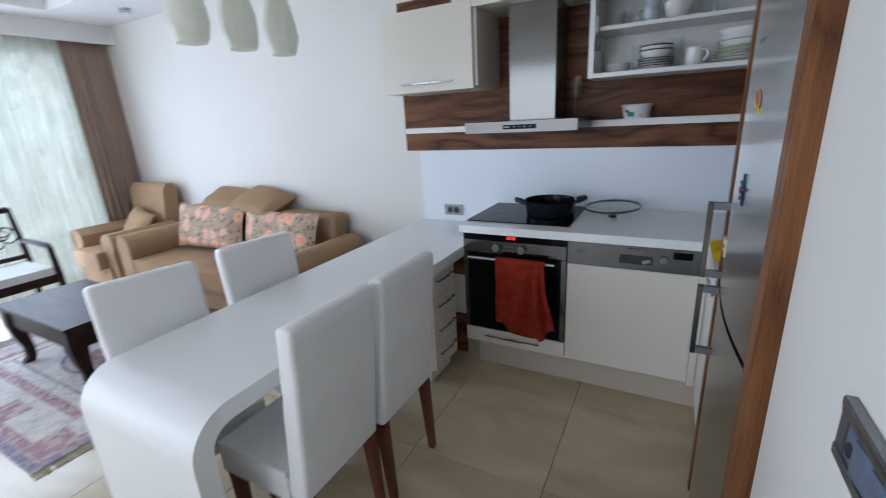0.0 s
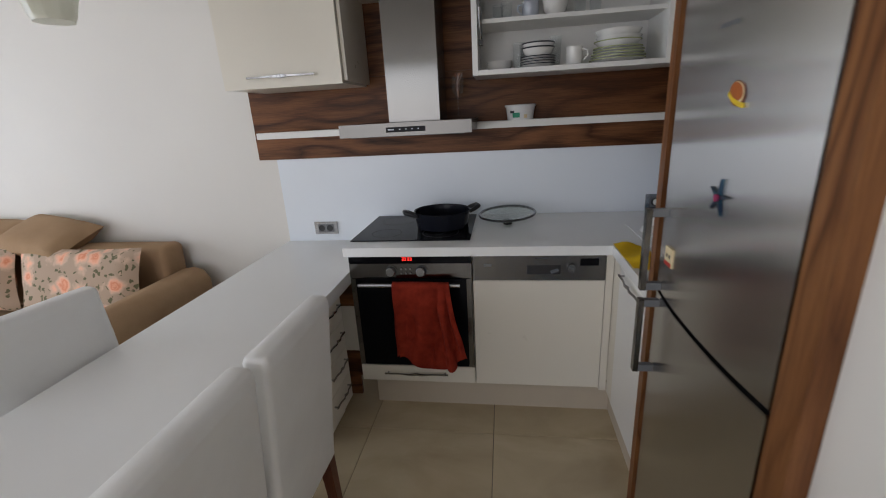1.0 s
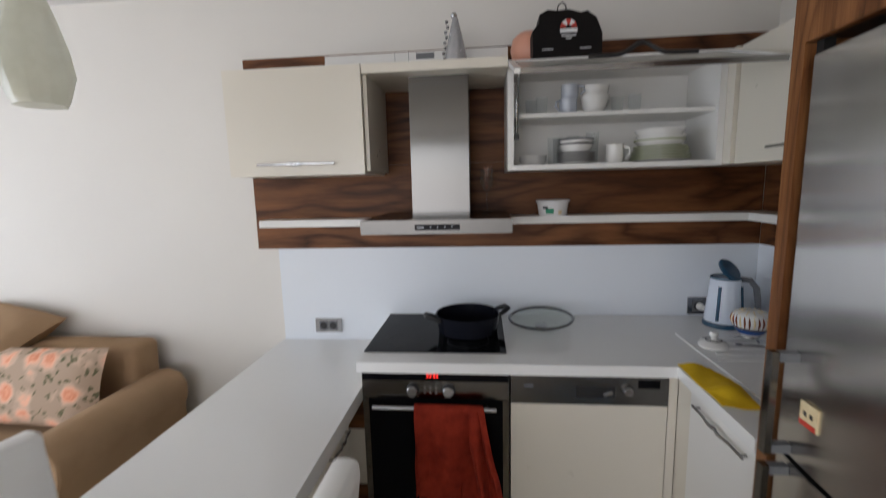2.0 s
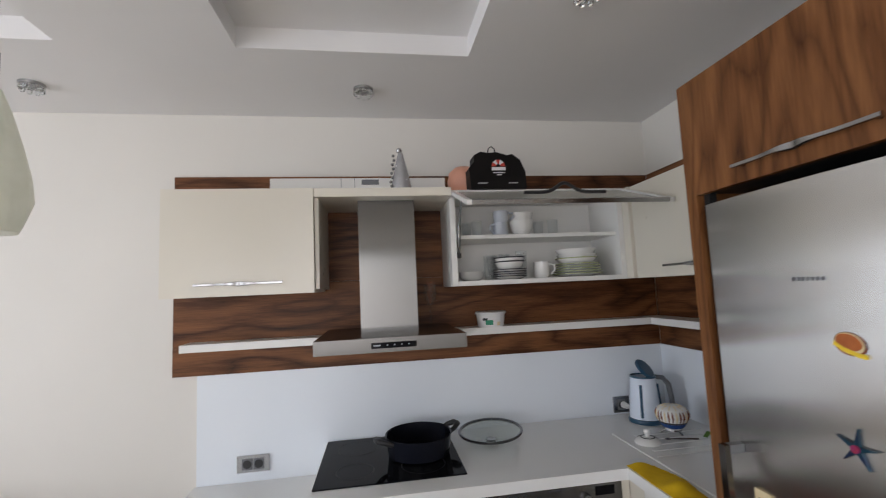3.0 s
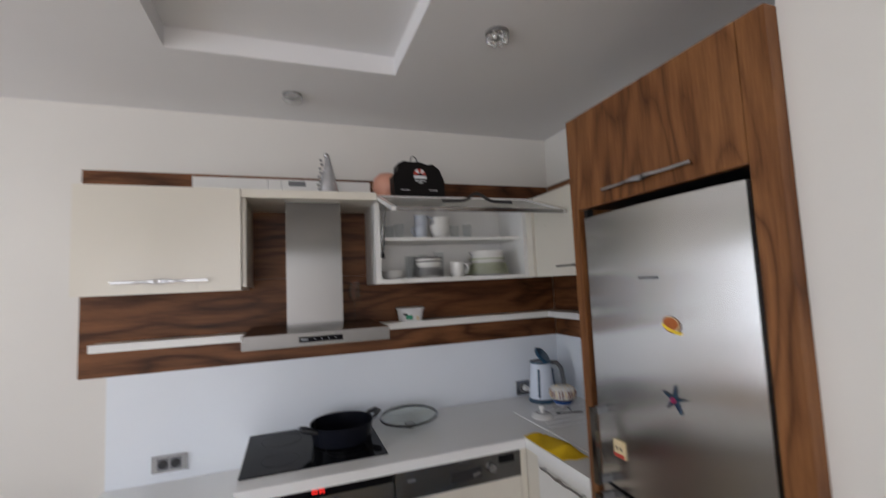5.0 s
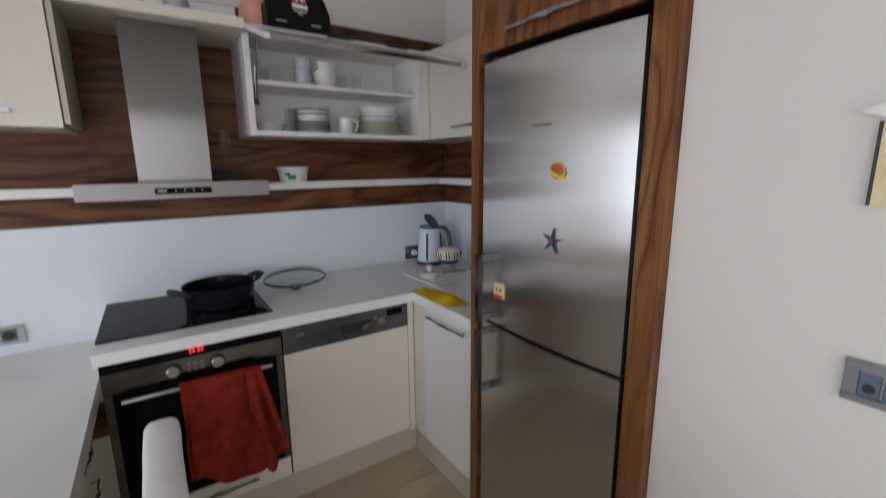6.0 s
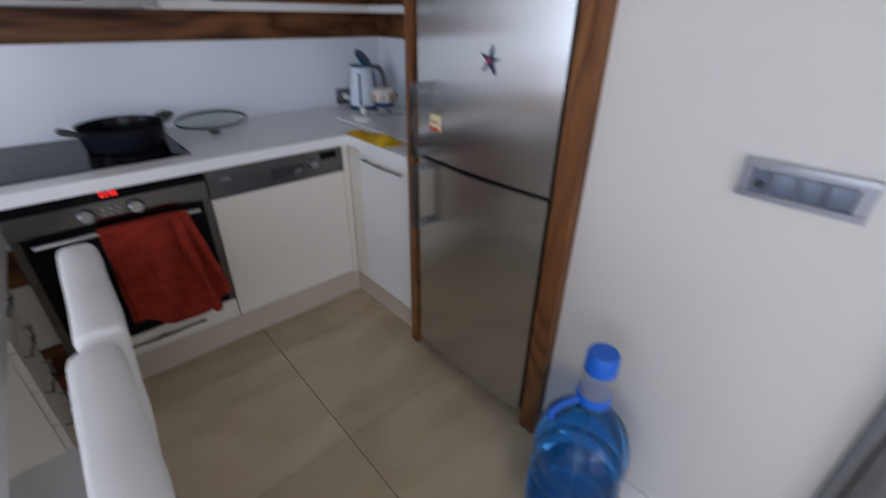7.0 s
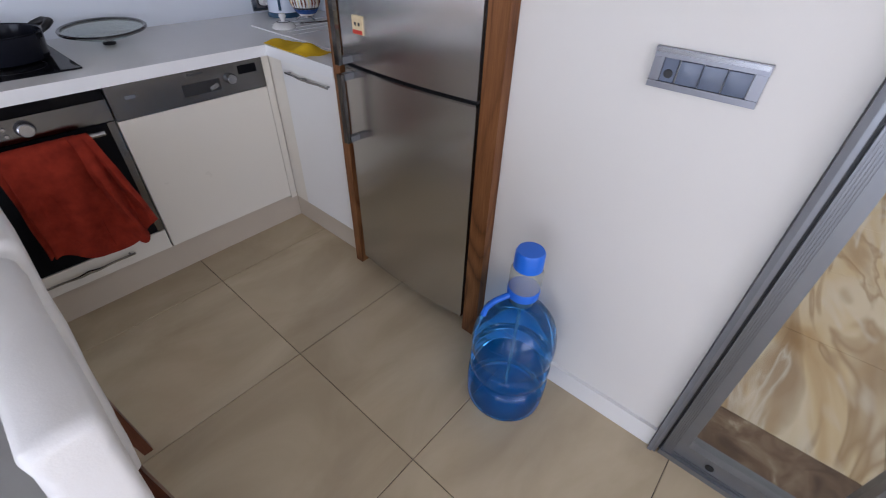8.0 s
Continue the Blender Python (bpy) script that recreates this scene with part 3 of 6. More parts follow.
solo("ceiling", boxes(
    (-4.95, 4.2, -0.03, NORTH + 0.2, CEIL, 2.84), (-4.95, 4.2, SOUTH, -3.4, CEIL, 2.84), (-4.95, RB[0], -3.4, -0.03, CEIL, 2.84),
    (RB[1], RA[0], -3.4, -0.03, CEIL, 2.84), (RA[1], 4.2, -3.4, -0.03, CEIL, 2.84), (RA[0], RA[1], -3.4, RA[2], CEIL, 2.84),
    (RA[0] - 0.1, RA[1] + 0.1, RA[2] - 0.1, RA[3] + 0.1, 2.665, 2.86), (RB[0] - 0.1, RB[1] + 0.1, RB[2] - 0.1, RB[3] + 0.1, 2.665, 2.86)),
    M_CEIL, "white dropped ceiling with two sunken rectangular coffers", "ceiling", "structure")
solo("pelmet", cube(-4.33, -4.28, SOUTH, NORTH, 2.41, CEIL), M_CEIL, "white dropped board hiding the curtain rail", "pelmet", "structure")


solo("baseboard", cube(EAST - 0.013, EAST, -1.93, -1.229, 0.0, 0.085), M_WHITE, "white skirting along the wall by the fridge", "baseboard", "structure", edge=0.003)
solo("baseboard", cube(-4.75, -0.62, NORTH - 0.013, NORTH, 0.0, 0.085), M_WHITE, "white skirting behind the sofa", "baseboard", "structure", edge=0.003)
hall_floor = solo("floor_hall", cube(1.331, 4.1, SOUTH, -1.93, -0.1, -0.004), M_GROUT, "glossy beige veined marble floor with a brown border", "floor", "structure")
part("border", boxes((1.332, 1.56, SOUTH, -1.93, -0.004, 0.0)), M_EMPERADOR, hall_floor, "brown marble border")
for j in range(7):
    for i in range(5):
        x0, y1 = 1.562 + i * 0.602, -1.93 - j * 0.602
        if x0 < 4.0:
            part("slab", cube(x0, min(x0 + 0.6, 4.1), max(y1 - 0.6, SOUTH + 0.001), y1, -0.004, 0.0), M_MARBLE, hall_floor)

solo("backdrop", cube(-14.1, -14.0, -16.0, 10.0, -1.0, 12.0), M_GARDEN, "bright hazy garden and sky outside the window", "backdrop", "structure")
# west window: frame, mullions and panes
window = thing("window_1", (-4.85, -1.8, 0.03), "wide white framed window behind curtains", "window", kind="structure")
part("frame", boxes((-4.87, -4.80, -5.9, -5.83, 0.03, 2.42), (-4.87, -4.80, 0.28, 0.35, 0.03, 2.42), (-4.87, -4.80, -5.83, 0.28, 0.03, 0.10), (-4.87, -4.80, -5.83, 0.28, 2.35, 2.42)), M_WHITE, window)
POSTS = [-5.83, -4.80, -3.78, -2.76, -1.74, -0.72, 0.28]
for y in POSTS[1:-1]:
    part("mullion", cube(-4.87, -4.80, y - 0.04, y + 0.04, 0.10, 2.35), M_WHITE, window)
for y0, y1 in zip(POSTS, POSTS[1:]):
    o = part("pane", cube(-4.838, -4.832, y0 + 0.04, y1 - 0.04, 0.10, 2.35), M_PANE, window)
    o.visible_shadow = False

# aluminium framed glass door in the east wall
door = thing("door_1", (1.29, -2.4, 0.0), "grey aluminium framed glass sliding door", "door", kind="structure")
part("jamb", boxes((1.226, 1.33, -1.945, -1.932, 0.0, 2.25)), M_GREYP, door, edge=0.003)
part("jamb_strip", boxes((1.231, 1.33, -1.9555, -1.9455, 0.0, 2.25)), M_ALU, door, edge=0.002)
part("jamb_gap", boxes((1.255, 1.33, -1.9645, -1.956, 0.0, 2.25)), M_BLACK, door)
ridged = part("ridged_panel", boxes((1.243, 1.33, -1.997, -1.965, 0.0, 2.25)), M_ALU, door)
for k in range(6):
    y = -1.9945 + k * 0.0053
    part("ridge", boxes((1.240, 1.2428, y, y + 0.0026, 0.0, 2.25)), M_ALU, ridged)
part("stile", boxes((1.246, 1.31, -2.022, -1.9965, 0.088, 2.16)), M_ALU, door, edge=0.006)
part("sill", boxes((1.236, 1.248, -2.95, -1.962, 0.0, 0.022), (1.25, 1.33, -2.95, -1.962, 0.0, 0.030)), M_ALU, door, edge=0.003)
rail = part("rail", boxes((1.253, 1.305, -2.36, -1.998, 0.031, 0.088)), M_ALU, door, edge=0.003)
# Flat dark disc, painted as the shade inside the hole
part("drain_hole", turned([(0, 0), (0.012, 0), (0.012, -0.003), (0, -0.003)], (1.2525, -2.095, 0.056), 18, "x"), M_VOIDSHADE, rail)
part("stile", boxes((1.246, 1.31, -2.45, -2.362, 0.031, 2.16)), M_ALU, door, edge=0.006)
part("stile", boxes((1.246, 1.31, -2.95, -2.88, 0.031, 2.16)), M_ALU, door, edge=0.006)
part("head", boxes((1.236, 1.33, -2.95, -1.96, 2.162, 2.25)), M_ALU, door, edge=0.003)
o = part("pane", cube(1.278, 1.284, -2.36, -2.022, 0.088, 2.16), M_PANE, door)
o.visible_shadow = False
o = part("pane", cube(1.278, 1.284, -2.88, -2.45, 0.088, 2.16), M_PANE, door)
o.visible_shadow = False

# ---- kitchen: base units and worktops ----
FRONT, TOP, UNDER = 0.0, 0.905, 0.862


def base_cabinet():
    c = thing("base_cabinet", (0.3, 0.3, 0.0), "cream lacquered oven housing unit with a low drawer", "cabinet")
    part("body", boxes((0.002, 0.018, 0.024, 0.60, 0.15, UNDER - 0.002), (0.582, 0.598, 0.024, 0.60, 0.15, UNDER - 0.002), (0.018, 0.582, 0.024, 0.60, 0.15, 0.168)), M_LACQ, c)
    d = part("drawer", cube(0.004, 0.596, 0.0, 0.02, 0.166, 0.256), M_LACQ, c, edge=0.002)
    part("handle", wave_handle((0.13, 0.0, 0.218), (0.46, 0.0, 0.218), (0, -0.8, 0), 0.005), M_CHROME, d, smooth=True)
    return c


base_cabinet()
plinth = thing("plinth", (0.66, 0.05, 0.0), "cream kick boards under the kitchen units", "plinth")
part("kick_board", cube(0.06, 1.2615, 0.05, 0.065, 0.0, 0.152), M_PLINTH, plinth, edge=0.001)
part("kick_board", cube(1.262, 1.276, -0.488, 0.049, 0.0, 0.152), M_PLINTH, plinth, edge=0.001)

oven = thing("oven", (0.3, 0.3, 0.26), "built-in steel and black glass oven with a red clock", "oven")
part("body", cube(0.02, 0.58, 0.022, 0.58, 0.262, UNDER - 0.004), M_BLACK, oven)
panel = part("control_panel", cube(0.004, 0.596, -0.004, 0.02, 0.742, 0.816), M_STEEL, oven, edge=0.002)
part("clock_strip", cube(0.004, 0.596, -0.002, 0.02, 0.818, 0.858), M_BLACKG, oven, edge=0.001)
for i, x in enumerate((0.268, 0.280, 0.295, 0.307)):
    bm = boxes((x, x + 0.007, -0.0042, -0.0022, 0.831, 0.8325), (x, x + 0.007, -0.0042, -0.0022, 0.8385, 0.840), (x, x + 0.007, -0.0042, -0.0022, 0.846, 0.8475), (x + 0.0065, x + 0.008, -0.0042, -0.0022, 0.831, 0.8475))
    part("clock_digit", bm, M_DIGITS, panel)
for x in (0.212, 0.357):
    k = part("knob", turned([(0.0, -0.030), (0.019, -0.030), (0.022, -0.027), (0.023, -0.004)], (x, 0, 0.779), 24, "y"), M_CHROME, panel, smooth=True)
    part("knob_ring", turned([(0.023, -0.0065), (0.027, -0.0065), (0.027, -0.0045)], (x, 0, 0.779), 24, "y"), M_BLACK, k)
for i in range(3):
    for j in range(2):
        x, z = 0.262 + i * 0.022, 0.768 + j * 0.022
        part("button", turned([(0, -0.0085), (0.0055, -0.0085), (0.006, -0.004)], (x, 0, z), 12, "y"), M_CHROME, panel)
odoor = part("door", cube(0.03, 0.57, -0.002, 0.02, 0.262, 0.738), M_BLACKG, oven, edge=0.002)
for x0, x1 in ((0.004, 0.029), (0.571, 0.596)):
    part("door_trim", cube(x0, x1, -0.004, 0.02, 0.262, 0.738), M_STEEL, oven, edge=0.002)
part("handle", bar([(0.055, -0.048, 0.722), (0.545, -0.048, 0.722)], 0.0095, 12), M_CHROME, odoor, smooth=True)
for x in (0.09, 0.51):
    part("handle_post", bar([(x, -0.002, 0.722), (x, -0.046, 0.722)], 0.007, 10), M_CHROME, odoor, smooth=True)

dw = thing("dishwasher", (0.9, 0.3, 0.15), "integrated dishwasher with steel control panel and cream door", "dishwasher")
# Body colour is black to paint the shade in the slit beside the oven
part("body", cube(0.605, 1.195, 0.022, 0.58, 0.152, UNDER - 0.004), M_BLACK, dw)
dp = part("control_panel", cube(0.603, 1.197, -0.004, 0.02, 0.732, 0.858), M_STEEL, dw, edge=0.002)
part("grip", cube(0.852, 1.0, -0.0055, -0.0042, 0.762, 0.806), M_BLACK, dp, edge=0.0004)
# Tilted chrome chip makes a bright patch on the black grip
part("grip_bright_patch", spin(cube(0.955, 0.992, -0.0075, -0.0056, 0.768, 0.785), (0.97, 0, 0.776), 0, -20, 0), M_CHROME, dp)
part("knob", turned([(0.0, -0.026), (0.017, -0.026), (0.020, -0.022), (0.021, -0.004)], (1.046, 0, 0.795), 24, "y"), M_CHROME, dp, smooth=True)
part("display", cube(1.085, 1.165, -0.006, -0.0042, 0.803, 0.836), M_BLACKG, dp)
part("maker_mark", cube(0.885, 0.945, -0.0052, -0.0042, 0.836, 0.842), M_INK, dp)
part("program_mark", cube(0.655, 0.69, -0.0052, -0.0042, 0.80, 0.812), M_GREYP, dp)
part("door", cube(0.603, 1.197, 0.0, 0.02, 0.166, 0.729), M_LACQ, dw, edge=0.002)

solo("filler_post", cube(1.2, 1.232, 0.0, 0.05, 0.15, UNDER - 0.002), M_LACQ, "cream corner filler strip between the units", "filler panel", edge=0.002)

sink_cab = thing("sink_cabinet", (1.55, -0.25, 0.0), "white lacquered sink base unit with one door", "cabinet")
part("body", cube(1.256, 1.85, -0.486, 0.60, 0.15, UNDER - 0.002), M_LACQ, sink_cab)
part("filler", cube(1.234, 1.254, -0.098, -0.002, 0.15, UNDER - 0.002), M_LACQ, sink_cab, edge=0.001)
sd = part("door", cube(1.232, 1.252, -0.484, -0.102, 0.152, UNDER - 0.006), M_WHITE, sink_cab, edge=0.002)
part("handle", wave_handle((1.232, -0.15, 0.815), (1.232, -0.44, 0.815), (-0.8, 0, 0), 0.005), M_CHROME, sd, smooth=True)


def worktop():
    bm = bmesh.new()
    outline = [(-0.006, -0.037), (1.212, -0.037), (1.212, -0.488), (1.852, -0.488), (1.852, 0.602), (-0.006, 0.602)]
    prism(bm, outline, lambda a, b, d: (a, b, d), UNDER, TOP)
    return solo("worktop", bm, M_STONE, "white solid-surface L-shaped kitchen worktop", "worktop", edge=0.003)


worktop()
sink = thing("sink", (1.6, -0.1, TOP), "white inset sink with a grooved drainer", "sink")
part("drainer", cube(1.352, 1.80, 0.02, 0.32, TOP + 0.0005, TOP + 0.006), M_STONE, sink, edge=0.002)
for i in range(4):
    y = 0.07 + i * 0.06
    part("groove_rib", cube(1.40 + 0.01 * i, 1.77, y, y + 0.012, TOP + 0.006, TOP + 0.009), M_STONE, sink, edge=0.0014)
part("rim", boxes((1.352, 1.375, -0.44, 0.018, TOP + 0.0005, TOP + 0.007), (1.777, 1.80, -0.44, 0.018, TOP + 0.0005, TOP + 0.007), (1.376, 1.776, -0.44, -0.417, TOP + 0.0005, TOP + 0.007)), M_STONE, sink, edge=0.002)
part("bowl", cube(1.376, 1.776, -0.416, 0.018, TOP + 0.0005, TOP + 0.003), M_STONE, sink)

hob = thing("hob", (0.29, 0.33, TOP), "black glass ceramic hob set in the white worktop", "hob")
part("glass_plate", cube(-0.002, 0.59, 0.068, 0.59, TOP + 0.0005, TOP + 0.006), M_BLACKG, hob, edge=0.002)
for x, y, r in ((0.15, 0.20, 0.075), (0.15, 0.46, 0.09), (0.43, 0.20, 0.09), (0.43, 0.46, 0.075)):
    part("ring_mark", turned([(r, 0.0062), (r + 0.002, 0.0062), (r + 0.002, 0.0066), (r, 0.0066), (r, 0.0062)], (x, y, TOP), 40), M_BLACK, hob)

# splash panel, walnut panel and shelves
solo("backsplash_panel", boxes((-0.612, 1.846, 0.606, NORTH - 0.001, 0.757, 1.27)), M_SPLASH, "white glossy splash panel behind the hob", "splash panel", kind="structure")
solo("backsplash_panel", boxes((1.846, NOOK - 0.001, -0.488, 0.605, TOP + 0.002, 1.27)), M_SPLASH, "white glossy splash panel on the side wall", "splash panel", kind="structure")
wp = thing("wall_panel", (0.57, 0.6, 1.27), "walnut veneer panelling with dark streaked grain", "wall panel", kind="structure")
part("board", cube(-0.72, 1.844, 0.598, NORTH - 0.001, 1.272, 1.402), M_WOODH, wp, edge=0.001)
part("board", cube(-0.72, 1.844, 0.600, NORTH - 0.001, 1.403, 1.70), M_WOODH, wp)
part("board", cube(-0.72, 1.844, 0.5985, NORTH - 0.001, 1.701, 2.25), M_WOODH, wp, edge=0.001)
wp2 = thing("wall_panel", (1.85, 0.05, 1.27), "walnut veneer panelling on the side wall", "wall panel", kind="structure")
part("board", cube(1.845, NOOK - 0.001, -0.488, 0.597, 1.272, 1.66), M_WOODY, wp2, edge=0.001)
part("board", cube(1.845, NOOK - 0.001, -0.488, 0.597, 1.661, 2.25), M_WOODY, wp2, edge=0.001)
solo("wall_shelf", cube(-0.64, 0.02, 0.478, 0.5975, 1.397, 1.432), M_WHITE, "short white wall shelf on the walnut panel", "shelf", edge=0.002)


def corner_shelf():
    bm = bmesh.new()
    prism(bm, [(0.605, 0.478), (1.715, 0.478), (1.715, -0.487), (1.8445, -0.487), (1.8445, 0.5975), (0.605, 0.5975)], lambda a, b, d: (a, b, d), 1.397, 1.432)
    return solo("wall_shelf", bm, M_WHITE, "long white corner wall shelf on the walnut panel", "shelf", edge=0.002)


corner_shelf()

# ---- kitchen: wall units ----
LO, HI = 1.648, 2.096


def flap_cabinet():
    c = thing("wall_cabinet", (-0.3, 0.42, LO), "cream lacquered wall cabinet with a closed flap door", "cabinet")
    part("body", boxes((-0.605, -0.587, 0.238, 0.597, LO, HI - 0.001), (-0.02, -0.002, 0.238, 0.597, LO, HI - 0.001), (-0.587, -0.02, 0.238, 0.597, LO, LO + 0.018), (-0.587, -0.02, 0.238, 0.597, HI - 0.02, HI - 0.001)), M_LACQ, c, edge=0.001)
    d = part("door", cube(-0.607, -0.001, 0.216, 0.236, LO - 0.002, HI), M_LACQ, c, edge=0.002)
    part("handle", wave_handle((-0.47, 0.216, 1.695), (-0.125, 0.216, 1.695), (0, -1, 0), 0.0065), M_CHROME, d, smooth=True)


flap_cabinet()
bridge = thing("hood_bridge_unit", (0.3, 0.42, 2.05), "cream open bridge unit above the cooker hood", "cabinet")
part("top_board", cube(0.001, 0.607, 0.22, 0.597, 2.058, HI), M_LACQ, bridge, edge=0.002)
part("side_board", cube(0.001, 0.018, 0.24, 0.597, 1.66, 2.057), M_LACQ, bridge, edge=0.001)


def glass_cabinet():
    c = thing("wall_cabinet", (1.05, 0.45, LO), "white wall cabinet holding crockery, glass flap raised", "cabinet")
    part("side_board", cube(0.61, 0.636, 0.302, 0.597, LO - 0.002, HI), M_WHITE, c, edge=0.002)
    part("side_board", cube(1.464, 1.49, 0.302, 0.597, LO - 0.002, HI), M_WHITE, c, edge=0.002)
    part("bottom_board", cube(0.637, 1.463, 0.302, 0.597, LO - 0.002, LO + 0.02), M_WHITE, c, edge=0.002)
    part("top_board", cube(0.637, 1.463, 0.302, 0.597, HI - 0.02, HI), M_WHITE, c, edge=0.002)
    part("back_board", cube(0.637, 1.463, 0.588, 0.597, LO + 0.021, HI - 0.021), M_WHITE, c)
    part("shelf", cube(0.637, 1.463, 0.325, 0.587, 1.868, 1.886), M_WHITE, c, edge=0.001)
    # the flap slopes outwards and a little down from its hinge
    a, b = Vector((0, 0.296, 2.092)), Vector((0, -0.085, 1.962))
    d = (b - a).normalized()
    n = Vector((0, -d.z, d.y))
    n = n if n.z > 0 else -n

    def slab(x0, x1, s0, s1, t):
        bm = bmesh.new()
        p, q = a + d * s0, a + d * s1
        prism(bm, [(0, 0), (1, 0), (1, 1), (0, 1)], lambda u, v, x: tuple((p + (q - p) * u + n * (t * (v - 0.5))) + Vector((x, 0, 0))), x0, x1)
        return bm
    f = part("flap", slab(0.632, 1.468, 0.02, 0.382, 0.005), M_FLAPGLASS, c, "satin glass pane")
    f.visible_shadow = False
    ln = (b - a).length
    for x0, x1, s0, s1 in ((0.61, 0.631, 0, ln), (1.469, 1.49, 0, ln), (0.631, 1.469, 0, 0.02), (0.631, 1.469, ln - 0.02, ln)):
        part("flap_frame", slab(x0, x1, s0, s1, 0.018), M_CHROME if s0 > 0.1 else M_WHITE, f, edge=0.0015)
    h0 = a + d * 0.31 + n * 0.026
    bm = bmesh.new()
    pts = []
    for i in range(21):
        u = i / 20
        lift = math.exp(-(((u - 0.5) / 0.13) ** 2))
        pts.append((0.87 + 0.36 * u, h0.y + (n.y * 0.036 - d.y * 0.02) * lift, h0.z + (n.z * 0.036 - d.z * 0.02) * lift))
    tube(bm, pts, 0.0075, 8)
    part("handle", bm, M_BLACK, f, smooth=True)
    g = part("gas_strut", bar([(0.650, 0.335, 1.80), (0.650, 0.285, 1.93)], 0.008, 10), M_CHROME, c, smooth=True)
    part("strut_rod", bar([(0.650, 0.285, 1.93), (0.650, 0.20, 2.045)], 0.0045, 8), M_CHROME, g, smooth=True)
    part("strut_foot", cube(0.640, 0.660, 0.322, 0.345, 1.778, 1.802), M_BLACK, g)
    return c


glass_cabinet()
cc = thing("wall_cabinet", (1.68, 0.05, LO), "cream lacquered corner wall cabinet with closed door", "cabinet")
part("body", cube(1.53, 1.843, -0.487, 0.597, LO, HI), M_LACQ, cc, edge=0.001)
part("filler", cube(1.492, 1.528, 0.25, 0.597, LO, HI), M_LACQ, cc, edge=0.001)
cd = part("door", cube(1.508, 1.528, -0.485, 0.245, LO - 0.001, HI), M_LACQ, cc, edge=0.002)
part("handle", wave_handle((1.508, 0.02, 1.695), (1.508, -0.34, 1.695), (-1, 0, 0), 0.0065), M_CHROME, cd, smooth=True)

# cooker hood
hood = thing("cooker_hood", (0.31, 0.33, 1.40), "brushed steel chimney cooker hood with black control strip", "cooker hood")
canopy = part("canopy", cube(0.012, 0.614, 0.06, 0.597, 1.40, 1.456), M_CANOPY, hood, edge=0.0015)
part("chimney", cube(0.184, 0.442, 0.312, 0.597, 1.4565, 2.0575), M_STEEL, hood, edge=0.002)
part("control_strip", cube(0.232, 0.410, 0.0575, 0.0595, 1.416, 1.438), M_BLACKG, canopy)
for i in range(4):
    part("button", cube(0.292 + i * 0.028, 0.298 + i * 0.028, 0.0555, 0.0574, 1.426, 1.430), M_ALU, canopy)
part("maker_mark", cube(0.240, 0.268, 0.0562, 0.0574, 1.425, 1.430), M_ALU, canopy)
part("filter", cube(0.05, 0.575, 0.10, 0.56, 1.396, 1.3995), M_GREYP, hood)

# tall housing and fridge
tall = thing("fridge_housing", (1.53, -0.87, 0.0), "tall walnut veneer fridge housing with a top flap", "cabinet")
part("side_panel", cube(1.215, 1.858, -0.53, -0.490, 0.0, 2.23), M_WOODV, tall, edge=0.001)
part("side_panel", cube(1.215, 1.858, -1.2265, -1.160, 0.0, 2.23), M_WOODV, tall, edge=0.001)
# Top and back boards are black to put shade into the gap
part("top_board", cube(1.235, 1.858, -1.159, -0.531, 1.885, 1.903), M_BLACK, tall)
part("back_board", cube(1.84, 1.858, -1.159, -0.531, 0.0, 1.884), M_BLACK, tall)
part("cap_board", cube(1.235, 1.858, -1.159, -0.531, 2.212, 2.23), M_WOODV, tall)
# Added dark strips paint the shade in the slits beside the fridge
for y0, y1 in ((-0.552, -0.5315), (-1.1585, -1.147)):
    part("shadow_strip", cube(1.238, 1.262, y0, y1, 0.06, 1.884), M_VOIDSHADE, tall)
td = part("flap_door", cube(1.213, 1.233, -1.158, -0.532, 1.880, 2.229), M_WOODV, tall, edge=0.0015)
part("handle", wave_handle((1.213, -0.69, 1.922), (1.213, -1.03, 1.922), (-1, 0, 0), 0.007), M_CHROME, td, smooth=True)

fridge = thing("fridge_freezer", (1.5, -0.845, 0.0), "tall brushed steel fridge freezer with curved doors", "fridge freezer")
part("body", cube(1.265, 1.83, -1.15, -0.54, 0.02, 1.845), M_GREYP, fridge)


def bowed_door(z0, z1, proud=0.0):
    """A door whose front swells out in the middle."""
    bm = bmesh.new()
    n = 18
    outline = [(1.262, -1.144), (1.262, -0.554)]
    for i in range(n + 1):
        u = i / n
        outline.append((1.220 - proud - 0.019 * (1 - abs(2 * u - 1) ** 2.1), -0.554 - 0.59 * u))
    prism(bm, outline, lambda a, b, d: (a, b, d), z0, z1)
    return bm


fd = part("fridge_door", bowed_door(0.940, 1.846), M_FRIDGE, fridge, edge=0.007)
zd = part("freezer_door", bowed_door(0.055, 0.922), M_FRIDGE, fridge, edge=0.007)
part("door_gap", cube(1.235, 1.262, -1.140, -0.558, 0.923, 0.939), M_BLACK, fridge)
part("lower_trim", bowed_door(0.9225, 0.9285, 0.0015), M_CHROME, fridge)
for z0, z1, d in ((0.945, 1.194, fd), (0.664, 0.914, zd)):
    h = part("handle", cube(1.152, 1.168, -0.614, -0.592, z0, z1), M_STEEL, d, edge=0.006, seg=3)
    for z in (z0 + 0.012, z1 - 0.012):
        part("handle_post", cube(1.1682, 1.212, -0.613, -0.593, z - 0.011, z + 0.011), M_GREYP, h, edge=0.003)
